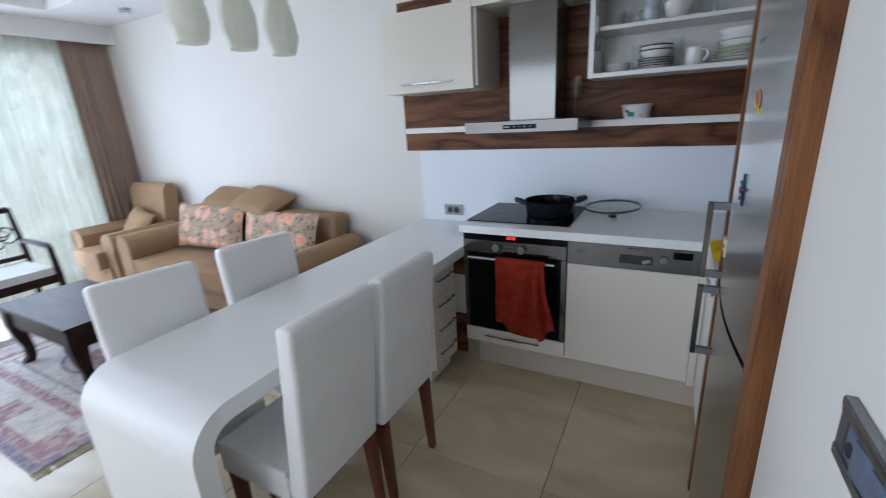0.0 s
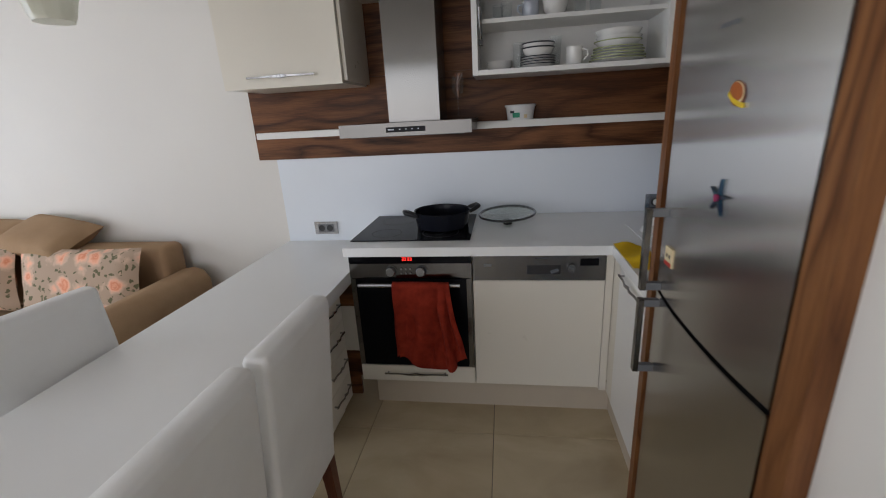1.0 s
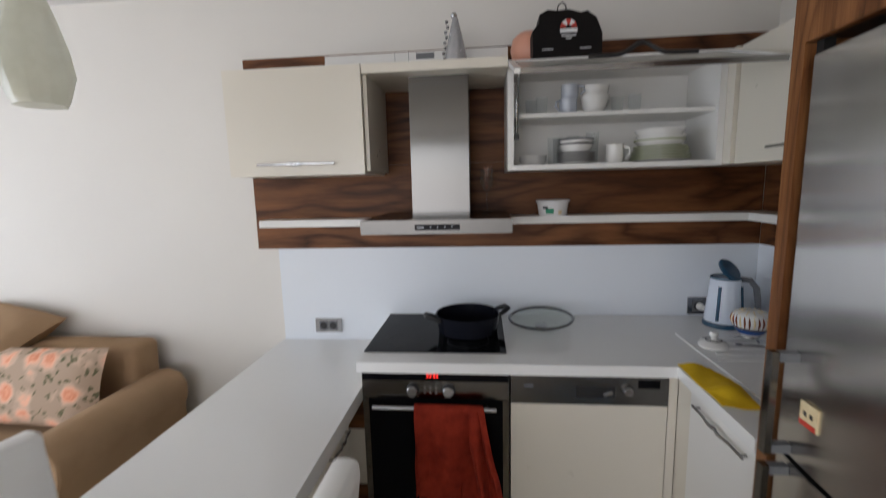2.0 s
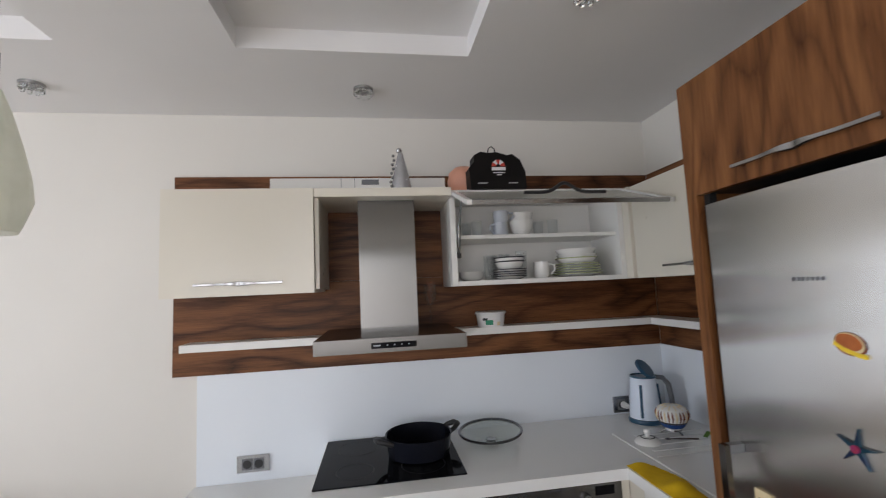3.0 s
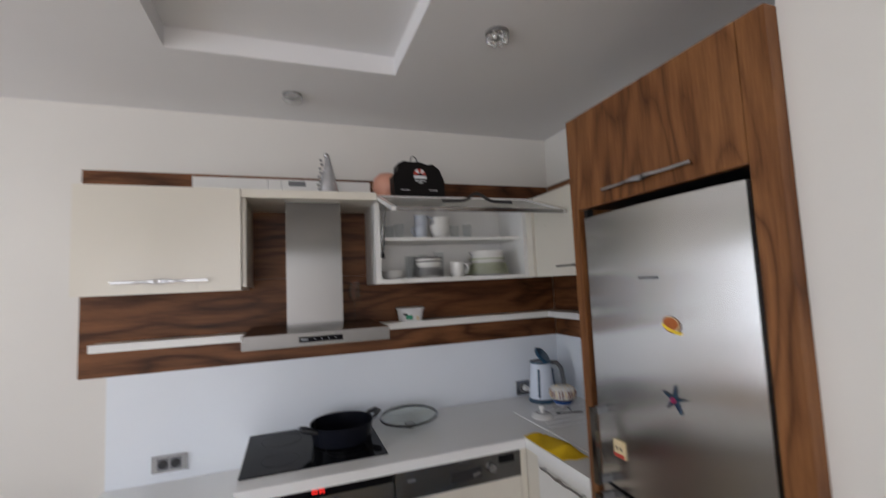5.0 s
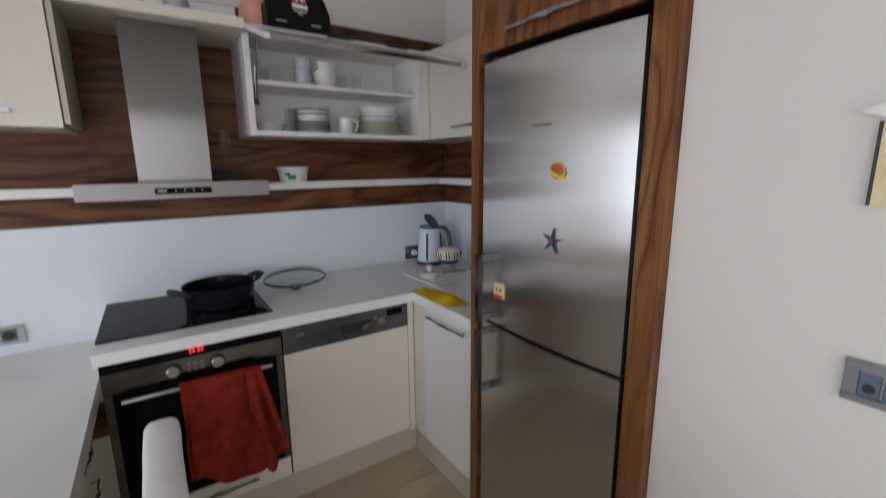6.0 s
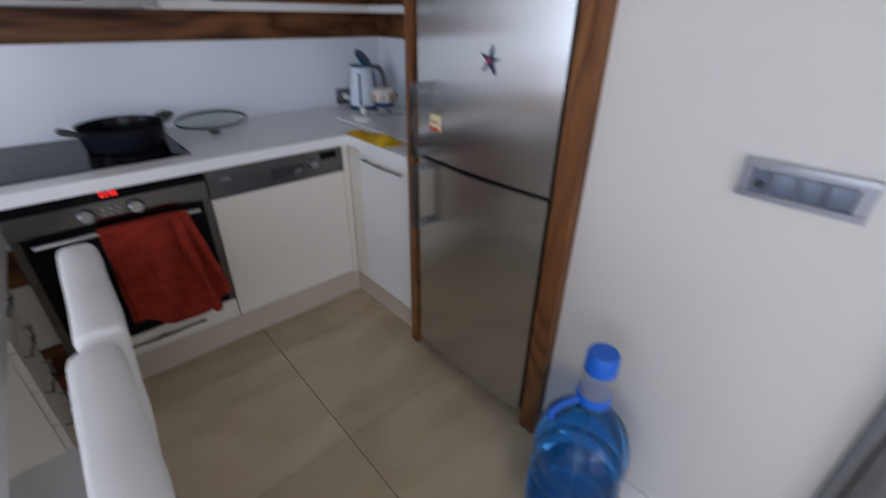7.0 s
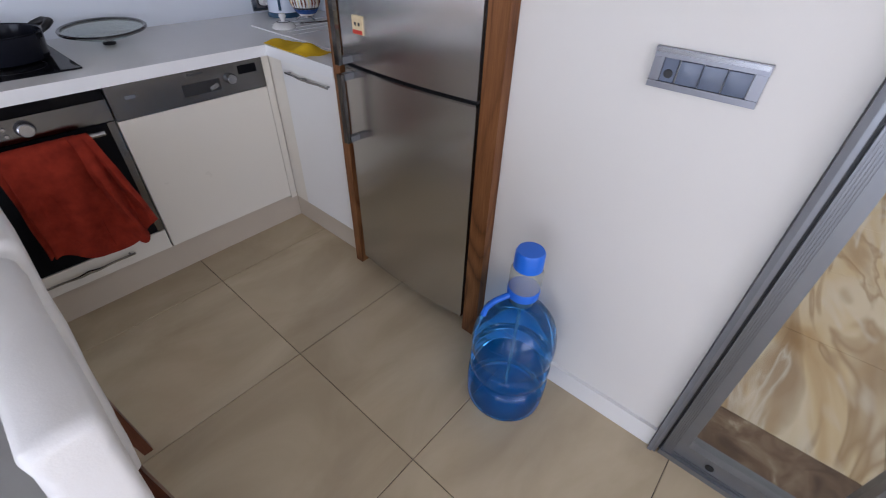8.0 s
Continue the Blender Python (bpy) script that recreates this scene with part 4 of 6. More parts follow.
for i in range(7):
    part("maker_mark", cube(1.1990, 1.2015, -0.818 - i * 0.0108, -0.811 - i * 0.0108, 1.619, 1.6275), M_GREYP, fd)

# ---- the breakfast bar ----


def bar_table():
    """A slab that bends down into its end panel."""
    t = thing("breakfast_bar", (-0.31, -0.5, 0.0), "white glossy peninsula table with a curved waterfall end", "table")
    bm = bmesh.new()
    zt, th, r, yend = 0.757, 0.062, 0.135, -1.68
    outer, inner = [(0.604, zt)], [(0.604, zt - th)]
    for i in range(13):
        a = math.radians(90 + 90 * i / 12)
        outer.append((yend + r + r * math.cos(a), zt - r + r * math.sin(a)))
        ri = r - th
        inner.append((yend + r + ri * math.cos(a), zt - r + ri * math.sin(a)))
    outer.append((yend, 0.0))
    inner.append((yend + th, 0.0))
    prism(bm, outer + inner[::-1], lambda a, b, d: (d, a, b), -0.618, -0.016)
    part("top", bm, M_STONE, t, smooth=True, edge=0.004)
    part("support", cube(-0.60, -0.05, 0.10, 0.118, 0.0, zt - th - 0.001), M_WOODH, t)
    return t


bar_table()
dr = thing("drawer_unit", (-0.3, -0.17, 0.0), "cream four-drawer unit under the breakfast bar", "cabinet")
part("body", cube(-0.59, -0.072, -0.31, -0.035, 0.09, 0.688), M_LACQ, dr, edge=0.001)
part("plinth", cube(-0.57, -0.10, -0.29, -0.05, 0.0, 0.089), M_LACQ, dr)
for i in range(4):
    z = 0.093 + i * 0.149
    d = part("drawer", cube(-0.071, -0.052, -0.308, -0.037, z, z + 0.145), M_LACQ, dr, edge=0.002)
    part("handle", wave_handle((-0.052, -0.27, z + 0.095), (-0.052, -0.075, z + 0.095), (0.8, 0, 0), 0.005), M_CHROME, d, smooth=True)
fl = thing("wall_panel", (-0.05, 0.06, 0.0), "walnut and cream boards in the gap beside the oven", "wall panel", kind="structure")
for z0, z1, mt in ((0.15, 0.30, M_WOODH), (0.302, 0.56, M_LACQ), (0.562, 0.69, M_WOODH)):
    part("board", cube(-0.13, -0.002, 0.06, 0.078, z0, z1), mt, fl)

# ---- dining chairs ----


def dining_chair():
    """Origin on the floor under the seat's middle; the sitter looks along +x, the back stands at -x."""
    c = thing("dining_chair", (0, 0, 0), "white leatherette dining chair with red-brown wooden legs", "chair", "chairs at the breakfast bar")
    w = 0.184
    bm = bmesh.new()
    outline = []
    for k in range(13):
        q = k / 12
        outline.append((-0.082 - 0.066 * q, 0.38 + 0.56 * q))
    for k in range(9):
        a = math.pi * k / 8
        ca, sa = math.cos(a), math.sin(a)
        outline.append((-0.181 + 0.033 * math.copysign(abs(ca) ** 0.5, ca), 0.940 + 0.038 * max(sa, 0.0) ** 0.5))
    for k in range(13):
        q = 1 - k / 12
        outline.append((-0.156 - 0.058 * q, 0.38 + 0.56 * q))
    # upright rounded ends and slack, slightly puckered leatherette
    r = 0.018
    rims = [(w - r + r * math.sin(k * math.pi / 10), r * (1 - math.cos(k * math.pi / 10))) for k in range(6)]
    stations = [(-d, i) for d, i in rims[::-1]] + [(-w * 0.4, 0.0), (0.0, 0.0), (w * 0.4, 0.0)] + rims
    rings = []
    for d, inset in stations:
        ring = []
        for x, z in outline:
            q = (z - 0.38) / 0.56
            mid = -0.119 - 0.062 * q
            pucker = 0.002 * noise.noise((x * 14, d * 9, z * 11)) + 0.003 * noise.noise((x * 30 + 5, d * 22, z * 26))
            ring.append(bm.verts.new((mid + (x - mid) * (1 - 0.85 * inset / 0.036) + pucker, d, z - (0.75 * inset if z > 0.93 else 0.0))))
        rings.append(ring)
    for p, q in zip(rings, rings[1:]):
        for k in range(len(outline)):
            bm.faces.new([p[k], p[(k + 1) % len(outline)], q[(k + 1) % len(outline)], q[k]])
    bm.faces.new(rings[0][::-1])
    bm.faces.new(rings[-1])
    back = part("backrest", bm, M_LEATHER, c, smooth=True)
    for side in (-1, 1):
        part("seam", bar([(-0.119 - 0.062 * q + 0.028, side * (w - 0.012), 0.40 + 0.53 * q) for q in (0.0, 0.25, 0.5, 0.75, 1.0)], 0.0022, 6), M_LEATHER, back, smooth=True)
    bm = bmesh.new()
    box(bm, -0.086, 0.235, -w - 0.004, w + 0.004, 0.36, 0.475)
    part("seat", bm, M_LEATHER, c, smooth=True, edge=0.022, seg=3)
    part("seat_piping", bar([(-0.10, -w - 0.003, 0.452), (0.225, -w - 0.003, 0.452), (0.234, -w + 0.01, 0.452), (0.234, w - 0.01, 0.452), (0.225, w + 0.003, 0.452), (-0.10, w + 0.003, 0.452)], 0.003, 6), M_LEATHER, c, smooth=True)
    for x, y, dx in ((-0.128, -w + 0.023, -0.022), (-0.128, w - 0.023, -0.022), (0.205, -w + 0.023, 0.0), (0.205, w - 0.023, 0.0)):
        bm = bmesh.new()
        vs = []
        for z, s, k in ((0.0, 0.013, 1.0), (0.365, 0.021, 0.0)):
            vs.append([bm.verts.new((x + dx * k + sx * s, y + sy * s, z)) for sx, sy in ((-1, -1), (1, -1), (1, 1), (-1, 1))])
        for i in range(4):
            bm.faces.new([vs[0][i], vs[0][(i + 1) % 4], vs[1][(i + 1) % 4], vs[1][i]])
        bm.faces.new(vs[0][::-1])
        bm.faces.new(vs[1])
        part("leg", bm, M_LEG, c, edge=0.004)
    return c


chair = dining_chair()
chair.matrix_basis = pose(-0.012, -1.293, 0, 0, 0, 180)
copy_thing(chair, pose(0.002, -0.905, 0, 0, 0, 180))
copy_thing(chair, pose(-0.56, -1.381, 0, 0, 0, -13))
copy_thing(chair, pose(-0.535, -0.872, 0, 0, 0, -10))

# ---- pendant lamps ----
canopy_bar = thing("ceiling_bar", (-0.537, -0.86, CEIL), "grey metal ceiling bar carrying three pendant lamps", "ceiling lamp")
part("bar", cube(-0.562, -0.512, -1.15, -0.59, CEIL - 0.026, CEIL - 0.0005), M_ALU, canopy_bar, edge=0.003)


def pendant(y, z, turn):
    p = thing("pendant_lamp", (-0.54, y, z), "cream carved glass teardrop pendant on a thin cable", "pendant lamp", "pendants over the bar")
    prof = [(0.0, 0.0), (0.050, 0.004), (0.060, 0.02), (0.072, 0.075), (0.068, 0.13), (0.052, 0.20), (0.030, 0.27), (0.014, 0.318), (0.0, 0.32)]
    bm = turned(prof, (-0.54, y, z), 11)
    for v in bm.verts:
        n = noise.noise((v.co.x * 25 + turn, v.co.y * 25, v.co.z * 14)) * 0.009
        v.co.x += (v.co.x + 0.54) * n * 12
        v.co.y += (v.co.y - y) * n * 12
    spin(bm, (-0.54, y, z), 0, 0, turn * 40)
    part("shade", bm, M_FROST, p, edge=0.003)
    part("stem", bar([(-0.54, y, z + 0.315), (-0.54, y, z + 0.40)], 0.008, 10), M_CHROME, p, smooth=True)
    part("cable", bar([(-0.54, y, z + 0.40), (-0.54, y, CEIL - 0.03)], 0.0025, 6), M_CHROME, p)
    part("cable_cap", bar([(-0.54, y, CEIL - 0.055), (-0.54, y, CEIL - 0.026)], 0.008, 10), M_CHROME, p)


for k, y in enumerate((-0.64, -0.855, -1.07)):
    pendant(y, 1.793, k + 1)

# ---- ceiling spotlights ----


def spotlight(x, y):
    s = thing("ceiling_spotlight", (x, y, CEIL), "unlit clear crystal recessed ceiling spotlight", "spotlight", "crystal spotlights")
    part("ring", turned([(0.024, 0), (0.046, 0), (0.044, -0.012), (0.026, -0.014), (0.024, 0)], (x, y, CEIL - 0.0005), 24), M_CHROME, s, smooth=True)
    for i in range(8):
        a = 2 * math.pi * i / 8
        cx, cy = x + 0.034 * math.cos(a), y + 0.034 * math.sin(a)
        bm = bmesh.new()
        lathe(bm, [(0.0, -0.012), (0.011, -0.018), (0.012, -0.028), (0.007, -0.036), (0.0, -0.038)], (cx, cy, CEIL), 6)
        part("crystal", bm, M_GLASS, s)
    part("bulb", turned([(0.0, -0.020), (0.014, -0.018), (0.02, -0.008), (0.022, -0.001)], (x, y, CEIL), 16), M_CHROME, s, smooth=True)


for x, y in ((0.225, 0.28), (0.962, -0.45), (-1.157, 0.31), (-3.42, 0.33)):
    spotlight(x, y)

# ---- living corner ----


def sofa():
    s = thing("sofa", (-2.3, 0.2, 0.0), "tan velour three-seat sofa with rolled arms", "sofa")
    part("base", cube(-3.42, -1.22, -0.17, 0.50, 0.05, 0.27), M_VELVET, s, smooth=True, edge=0.02)
    for x0, x1 in ((-3.235, -2.315), (-2.312, -1.395)):
        bm = bmesh.new()
        box(bm, x0, x1, -0.235, 0.38, 0.262, 0.405)
        part("seat_cushion", bm, M_VELVET, s, smooth=True, edge=0.045, seg=4)
    part("backrest", spin(cube(-3.25, -1.34, 0.36, 0.545, 0.28, 0.79), (-2.3, 0.45, 0.28), -3), M_VELVET, s, smooth=True, edge=0.04, seg=4)
    for x, side in ((-3.36, -1), (-1.27, 1)):
        arm = bmesh.new()
        outline = [(-0.10, 0.05), (0.10, 0.05), (0.095, 0.42), (0.115, 0.47), (0.12, 0.54), (0.085, 0.60), (0.02, 0.622), (-0.06, 0.61), (-0.115, 0.56), (-0.125, 0.49), (-0.10, 0.43)]
        prism(arm, [(a * side, b) for a, b in outline], lambda a, b, d: (x + a, d, b), -0.23, 0.50)
        a = part("arm", arm, M_VELVET, s, smooth=True, edge=0.02, seg=3)
        part("arm_piping", bar([(x + 0.92 * p * side, -0.234, 0.01 + 0.985 * q) for p, q in outline[2:]], 0.007, 6), M_VELVET, a, smooth=True)
    for x in (-3.38, -1.26):
        for y in (-0.14, 0.44):
            part("foot", turned([(0.02, 0.0), (0.028, 0.05)], (x, y, 0.0), 12), M_DARK, s)


sofa()


def cushion(x, z, w, h, d, material, label, y, rx=0, ry=0, rz=0, group=""):
    bm = pillow(x, y, z, w, h, d, 0.42, 14, x)
    spin(bm, (x, y, z), rx, ry, rz)
    return solo("cushion", bm, material, label, "cushion", group=group, smooth=True)


cushion(-2.745, 0.635, 0.92, 0.42, 0.15, M_FLORAL, "taupe floral print back cushion on the sofa", 0.245, -14, 0, 2, "floral back cushions")
cushion(-1.83, 0.628, 0.92, 0.41, 0.15, M_FLORAL, "taupe floral print back cushion on the sofa", 0.245, -14, 0, -3, "floral back cushions")
cushion(-2.66, 0.855, 0.50, 0.34, 0.15, M_VELVET, "plain tan velour cushion resting on the sofa back", 0.45, -66, 5, 6, "tan cushions")
cushion(-2.18, 0.86, 0.56, 0.36, 0.16, M_VELVET, "plain tan velour cushion resting on the sofa back", 0.42, -68, 7, -8, "tan cushions")


def armchair():
    s = thing("armchair", (-3.98, 0.1, 0.0), "tan velour armchair with rolled arms beside the curtain", "armchair")
    part("base", cube(-4.26, -3.68, -0.24, 0.45, 0.06, 0.27), M_VELVET, s, smooth=True, edge=0.03)
    part("seat_cushion", cube(-4.19, -3.74, -0.30, 0.32, 0.262, 0.43), M_VELVET, s, smooth=True, edge=0.05, seg=4)
    bm = bmesh.new()
    prism(bm, [(0.28, 0.30), (0.47, 0.30), (0.55, 0.92), (0.52, 0.985), (0.45, 0.99), (0.40, 0.94), (0.36, 0.60)], lambda a, b, d: (d, a, b), -4.27, -3.66)
    part("backrest", bm, M_VELVET, s, smooth=True, edge=0.035, seg=3)
    for k in (-4.08, -3.96, -3.84):
        part("back_tuft", bar([(k, 0.368, 0.62), (k, 0.388, 0.78), (k, 0.405, 0.93)], 0.006, 6), M_VELVET, s, smooth=True)
    for x, side in ((-4.25, -1), (-3.67, 1)):
        arm = bmesh.new()
        outline = [(-0.08, 0.06), (0.08, 0.06), (0.08, 0.42), (0.105, 0.48), (0.10, 0.56), (0.05, 0.605), (-0.03, 0.60), (-0.095, 0.55), (-0.10, 0.48), (-0.08, 0.42)]
        prism(arm, [(a * side, b) for a, b in outline], lambda a, b, d: (x + a, d, b), -0.22, 0.42)
        part("arm", arm, M_VELVET, s, smooth=True, edge=0.02, seg=3)
    for x in (-4.22, -3.72):
        for y in (-0.2, 0.4):
            part("foot", turned([(0.02, 0.0), (0.026, 0.06)], (x, y, 0.0), 12), M_DARK, s)


armchair()
cushion(-3.90, 0.57, 0.42, 0.38, 0.14, M_VELVET, "plain tan velour cushion on the armchair seat", 0.20, -30, 10, -10, "tan cushions")


def coffee_table():
    t = thing("coffee_table", (-2.42, -1.0, 0.0), "dark stained wooden coffee table with curved legs", "coffee table")
    x0, x1, y0, y1 = -2.90, -1.935, -1.26, -0.74
    part("top", cube(x0, x1, y0, y1, 0.425, 0.45), M_DARK, t, edge=0.005)
    part("apron", boxes((x0 + 0.03, x1 - 0.03, y0 + 0.025, y0 + 0.045, 0.30, 0.424)), M_DARK, t, edge=0.002)
    part("apron", boxes((x0 + 0.03, x1 - 0.03, y1 - 0.045, y1 - 0.025, 0.30, 0.424)), M_DARK, t, edge=0.002)
    part("apron", boxes((x0 + 0.025, x0 + 0.045, y0 + 0.05, y1 - 0.05, 0.30, 0.424)), M_DARK, t, edge=0.002)
    part("apron", boxes((x1 - 0.045, x1 - 0.025, y0 + 0.05, y1 - 0.05, 0.30, 0.424)), M_DARK, t, edge=0.002)
    for sx, ex in ((1, x0 + 0.05), (-1, x1 - 0.05)):
        for sy, ey in ((1, y0 + 0.05), (-1, y1 - 0.05)):
            bm = bmesh.new()
            rings = []
            for z, off, half in ((0.424, 0.0, 0.043), (0.30, -0.004, 0.044), (0.22, 0.0, 0.036), (0.12, 0.018, 0.026), (0.05, 0.016, 0.024), (0.008, -0.002, 0.03)):
                cx, cy = ex + sx * off, ey + sy * off
                rings.append([bm.verts.new((cx + a * half, cy + b * half, z)) for a, b in ((-1, -1), (1, -1), (1, 1), (-1, 1))])
            for a, b in zip(rings, rings[1:]):
                for i in range(4):
                    bm.faces.new([a[i], a[(i + 1) % 4], b[(i + 1) % 4], b[i]])
            bm.faces.new(rings[0])
            bm.faces.new(rings[-1][::-1])
            part("leg", bm, M_DARK, t, smooth=True, edge=0.004)


coffee_table()


def rug():
    x0, x1, y0, y1 = -3.42, -1.47, -1.68, -0.22
    r = thing("rug", ((x0 + x1) / 2, (y0 + y1) / 2, 0.0), "cream woven rug with rose and blue borders and fringe", "rug")
    part("field", cube(x0, x1, y0, y1, 0.0005, 0.007), M_RUGFIELD, r)

    def ring(name, inset, w, z, mt):
        a, b, c, d = x0 + inset, x1 - inset, y0 + inset, y1 - inset
        part(name, boxes((a, b, c, c + w, 0.007, z), (a, b, d - w, d, 0.007, z), (a, a + w, c + w, d - w, 0.007, z), (b - w, b, c + w, d - w, 0.007, z)), mt, r)
    ring("edge_band", 0.0, 0.045, 0.0085, M_RUGBLUE)
    ring("outer_band", 0.05, 0.05, 0.0085, M_RUGBORDER)
    ring("inner_band", 0.29, 0.06, 0.0085, M_RUGBORDER)
    ring("thin_band", 0.42, 0.014, 0.0085, M_RUGBLUE)
    for px in (x1 - 0.16, x1 - 0.75, x1 - 1.35):
        for py in (y0 + 0.16, y1 - 0.16):
            part("panel", cube(px - 0.10, px + 0.10, py - 0.075, py + 0.075, 0.007, 0.0088), M_RUGBORDER, r)
    for py in (y0 + 0.55, y0 + 0.95):
        part("panel", cube(x1 - 0.235, x1 - 0.115, py - 0.1, py + 0.1, 0.007, 0.0088), M_RUGBLUE, r)
    part("medallion", turned([(0.28, 0.007), (0.28, 0.0088), (0.31, 0.0088), (0.31, 0.007)], (-2.42, -0.95, 0), 40, squash=0.7), M_RUGBLUE, r)
    part("medallion", turned([(0.0, 0.0086), (0.15, 0.0086), (0.15, 0.007)], (-2.42, -0.95, 0), 40, squash=0.7), M_RUGBORDER, r)
    for xa, sgn in ((x1, 1), (x0, -1)):
        bm = bmesh.new()
        rnd = random.Random(4)
        n = 150
        for i in range(n):
            y = y0 + (y1 - y0) * (i + 0.5) / n
            ln = 0.055 + rnd.random() * 0.012
            dy = (rnd.random() - 0.5) * 0.012
            box(bm, min(xa, xa + sgn * ln), max(xa, xa + sgn * ln), y - 0.0042 + dy, y + 0.0042 + dy, 0.0006, 0.005)
        part("fringe", bm, M_FRINGE, r)


rug()


def wooden_chair():
    c = thing("wooden_armchair", (-3.8, -1.0, 0.0), "dark wooden armchair with carved lattice back", "armchair")
    xf, xb, yr, yl = -3.50, -4.04, -0.68, -1.30
    for y in (yr, yl):
        part("front_leg", bar([(xf, y, 0.0), (xf - 0.01, y, 0.40), (xf - 0.035, y, 0.63)], [0.02, 0.026, 0.022], 8), M_DARK, c, smooth=True)
        part("back_leg", bar([(xb - 0.06, y, 0.0), (xb, y, 0.42), (xb - 0.03, y, 0.62), (xb - 0.10, y, 0.93)], [0.018, 0.025, 0.024, 0.02], 8), M_DARK, c, smooth=True)
        part("armrest", bar([(xb - 0.02, y, 0.645), (xb + 0.25, y, 0.65), (xf - 0.06, y, 0.64), (xf - 0.02, y, 0.615)], [0.02, 0.024, 0.025, 0.02], 8), M_DARK, c, smooth=True)
    part("seat_rail", boxes((xf - 0.045, xf, yl, yr, 0.33, 0.40), (xb, xf - 0.046, yr - 0.02, yr + 0.02, 0.33, 0.40), (xb, xf - 0.046, yl - 0.02, yl + 0.02, 0.33, 0.40)), M_DARK, c, edge=0.004)
    part("seat_pad", cube(xb + 0.02, xf - 0.0, yl + 0.03, yr - 0.03, 0.401, 0.465), M_SEATCLOTH, c, smooth=True, edge=0.025, seg=3)

    def back(y, z):
        return (xb - 0.005 - 0.2 * (z - 0.45), y, z)
    part("back_rail", bar([back(yl, 0.92), back(yr, 0.92)], 0.028, 8), M_DARK, c, smooth=True)
    part("back_rail", bar([back(yl, 0.50), back(yr, 0.50)], 0.022, 8), M_DARK, c, smooth=True)
    rnd = random.Random(8)
    for i in range(26):
        y, z = yl + 0.04 + rnd.random() * (yr - yl - 0.08), 0.53 + rnd.random() * 0.36
        ry, rz = 0.05 + rnd.random() * 0.05, 0.04 + rnd.random() * 0.03
        pts = [back(min(max(y + ry * math.cos(k), yl + 0.01), yr - 0.01), min(max(z + rz * math.sin(k), 0.505), 0.915)) for k in (2 * math.pi * q / 12 for q in range(12))]
        part("lattice_ring", bar(pts, 0.0065, 5, True), M_DARK, c)


wooden_chair()


def curtain(name, x, y0, y1, z0, z1, waves, depth, material, label, seed):
    bm = bmesh.new()
    n, m = waves * 10, 10
    rnd = random.Random(seed)
    ph = [rnd.random() * 0.8 for _ in range(waves + 2)]
    grid = []
    for i in range(n + 1):
        u = i / n
        w = u * waves
        off = math.sin(2 * math.pi * w + ph[int(w)] * 0.6)
        col = []
        for j in range(m + 1):
            v = j / m
            amp = depth * (0.7 + 0.5 * (1 - v)) * (0.8 + 0.4 * noise.noise((w * 0.7, v * 1.5, seed)))
            col.append(bm.verts.new((x + off * amp, y0 + (y1 - y0) * u + 0.012 * noise.noise((w, v * 2, seed + 3)), z0 + (z1 - z0) * v)))
        grid.append(col)
    for i in range(n):
        for j in range(m):
            bm.faces.new([grid[i][j], grid[i + 1][j], grid[i + 1][j + 1], grid[i][j + 1]])
    return solo(name, bm, material, label, "curtain", smooth=True)


drape = curtain("drape", -4.40, 0.16, 0.60, 0.02, 2.56, 8, 0.026, M_CURTAIN, "heavy taupe pleated curtain drawn to the corner", 2)
m_sol = drape.modifiers.new("thickness", "SOLIDIFY")
m_sol.thickness = 0.004
curtain("sheer_curtain", -4.50, -6.0, 0.45, 0.02, 2.56, 56, 0.03, M_SHEER, "pale patterned sheer curtain across the window", 5)
solo("curtain_rail", cube(-4.55, -4.36, SOUTH + 0.1, 0.6, 2.562, 2.578), M_WHITE, "white double curtain rail on the ceiling", "curtain rail")

# ---- things on the worktop ----


def pot():
    x, y, z = 0.425, 0.325, TOP + 0.0065
    p = thing("cooking_pot", (x, y, z), "black enamel casserole pot with two handles on the hob", "pot")
    prof = [(0.0, 0.0), (0.128, 0.0), (0.136, 0.006), (0.146, 0.085), (0.150, 0.088), (0.148, 0.091), (0.142, 0.087), (0.131, 0.010), (0.0, 0.008)]
    part("body", turned(prof, (x, y, z), 48), M_ENAMEL, p, smooth=True)
    ang = math.radians(22)
    for s in (1, -1):
        d = Vector((math.cos(ang) * s, math.sin(ang) * s, 0))
        n = Vector((-d.y, d.x, 0))
        c = Vector((x, y, z + 0.072))
        pts = [c + d * 0.142 + n * 0.035, c + d * 0.168 + n * 0.034 + Vector((0, 0, 0.012)), c + d * 0.197 + n * 0.016 + Vector((0, 0, 0.022)), c + d * 0.197 - n * 0.016 + Vector((0, 0, 0.022)), c + d * 0.168 - n * 0.034 + Vector((0, 0, 0.012)), c + d * 0.142 - n * 0.035]
        part("handle", bar(pts, [0.009, 0.011, 0.013, 0.013, 0.011, 0.009], 10), M_BLACK, p, smooth=True)


pot()


M_LIDGLASS = thin_sheet("lid_glass", (0.72, 0.76, 0.74), 0.78, 0.05, (0.92, 0.95, 0.94))
M_LIDRIM = surface("dark_steel_rim", (0.22, 0.22, 0.225), (0.16, 0.16, 0.165), 9.0, 0.18, 1.0, fine=20, spread=0.02)


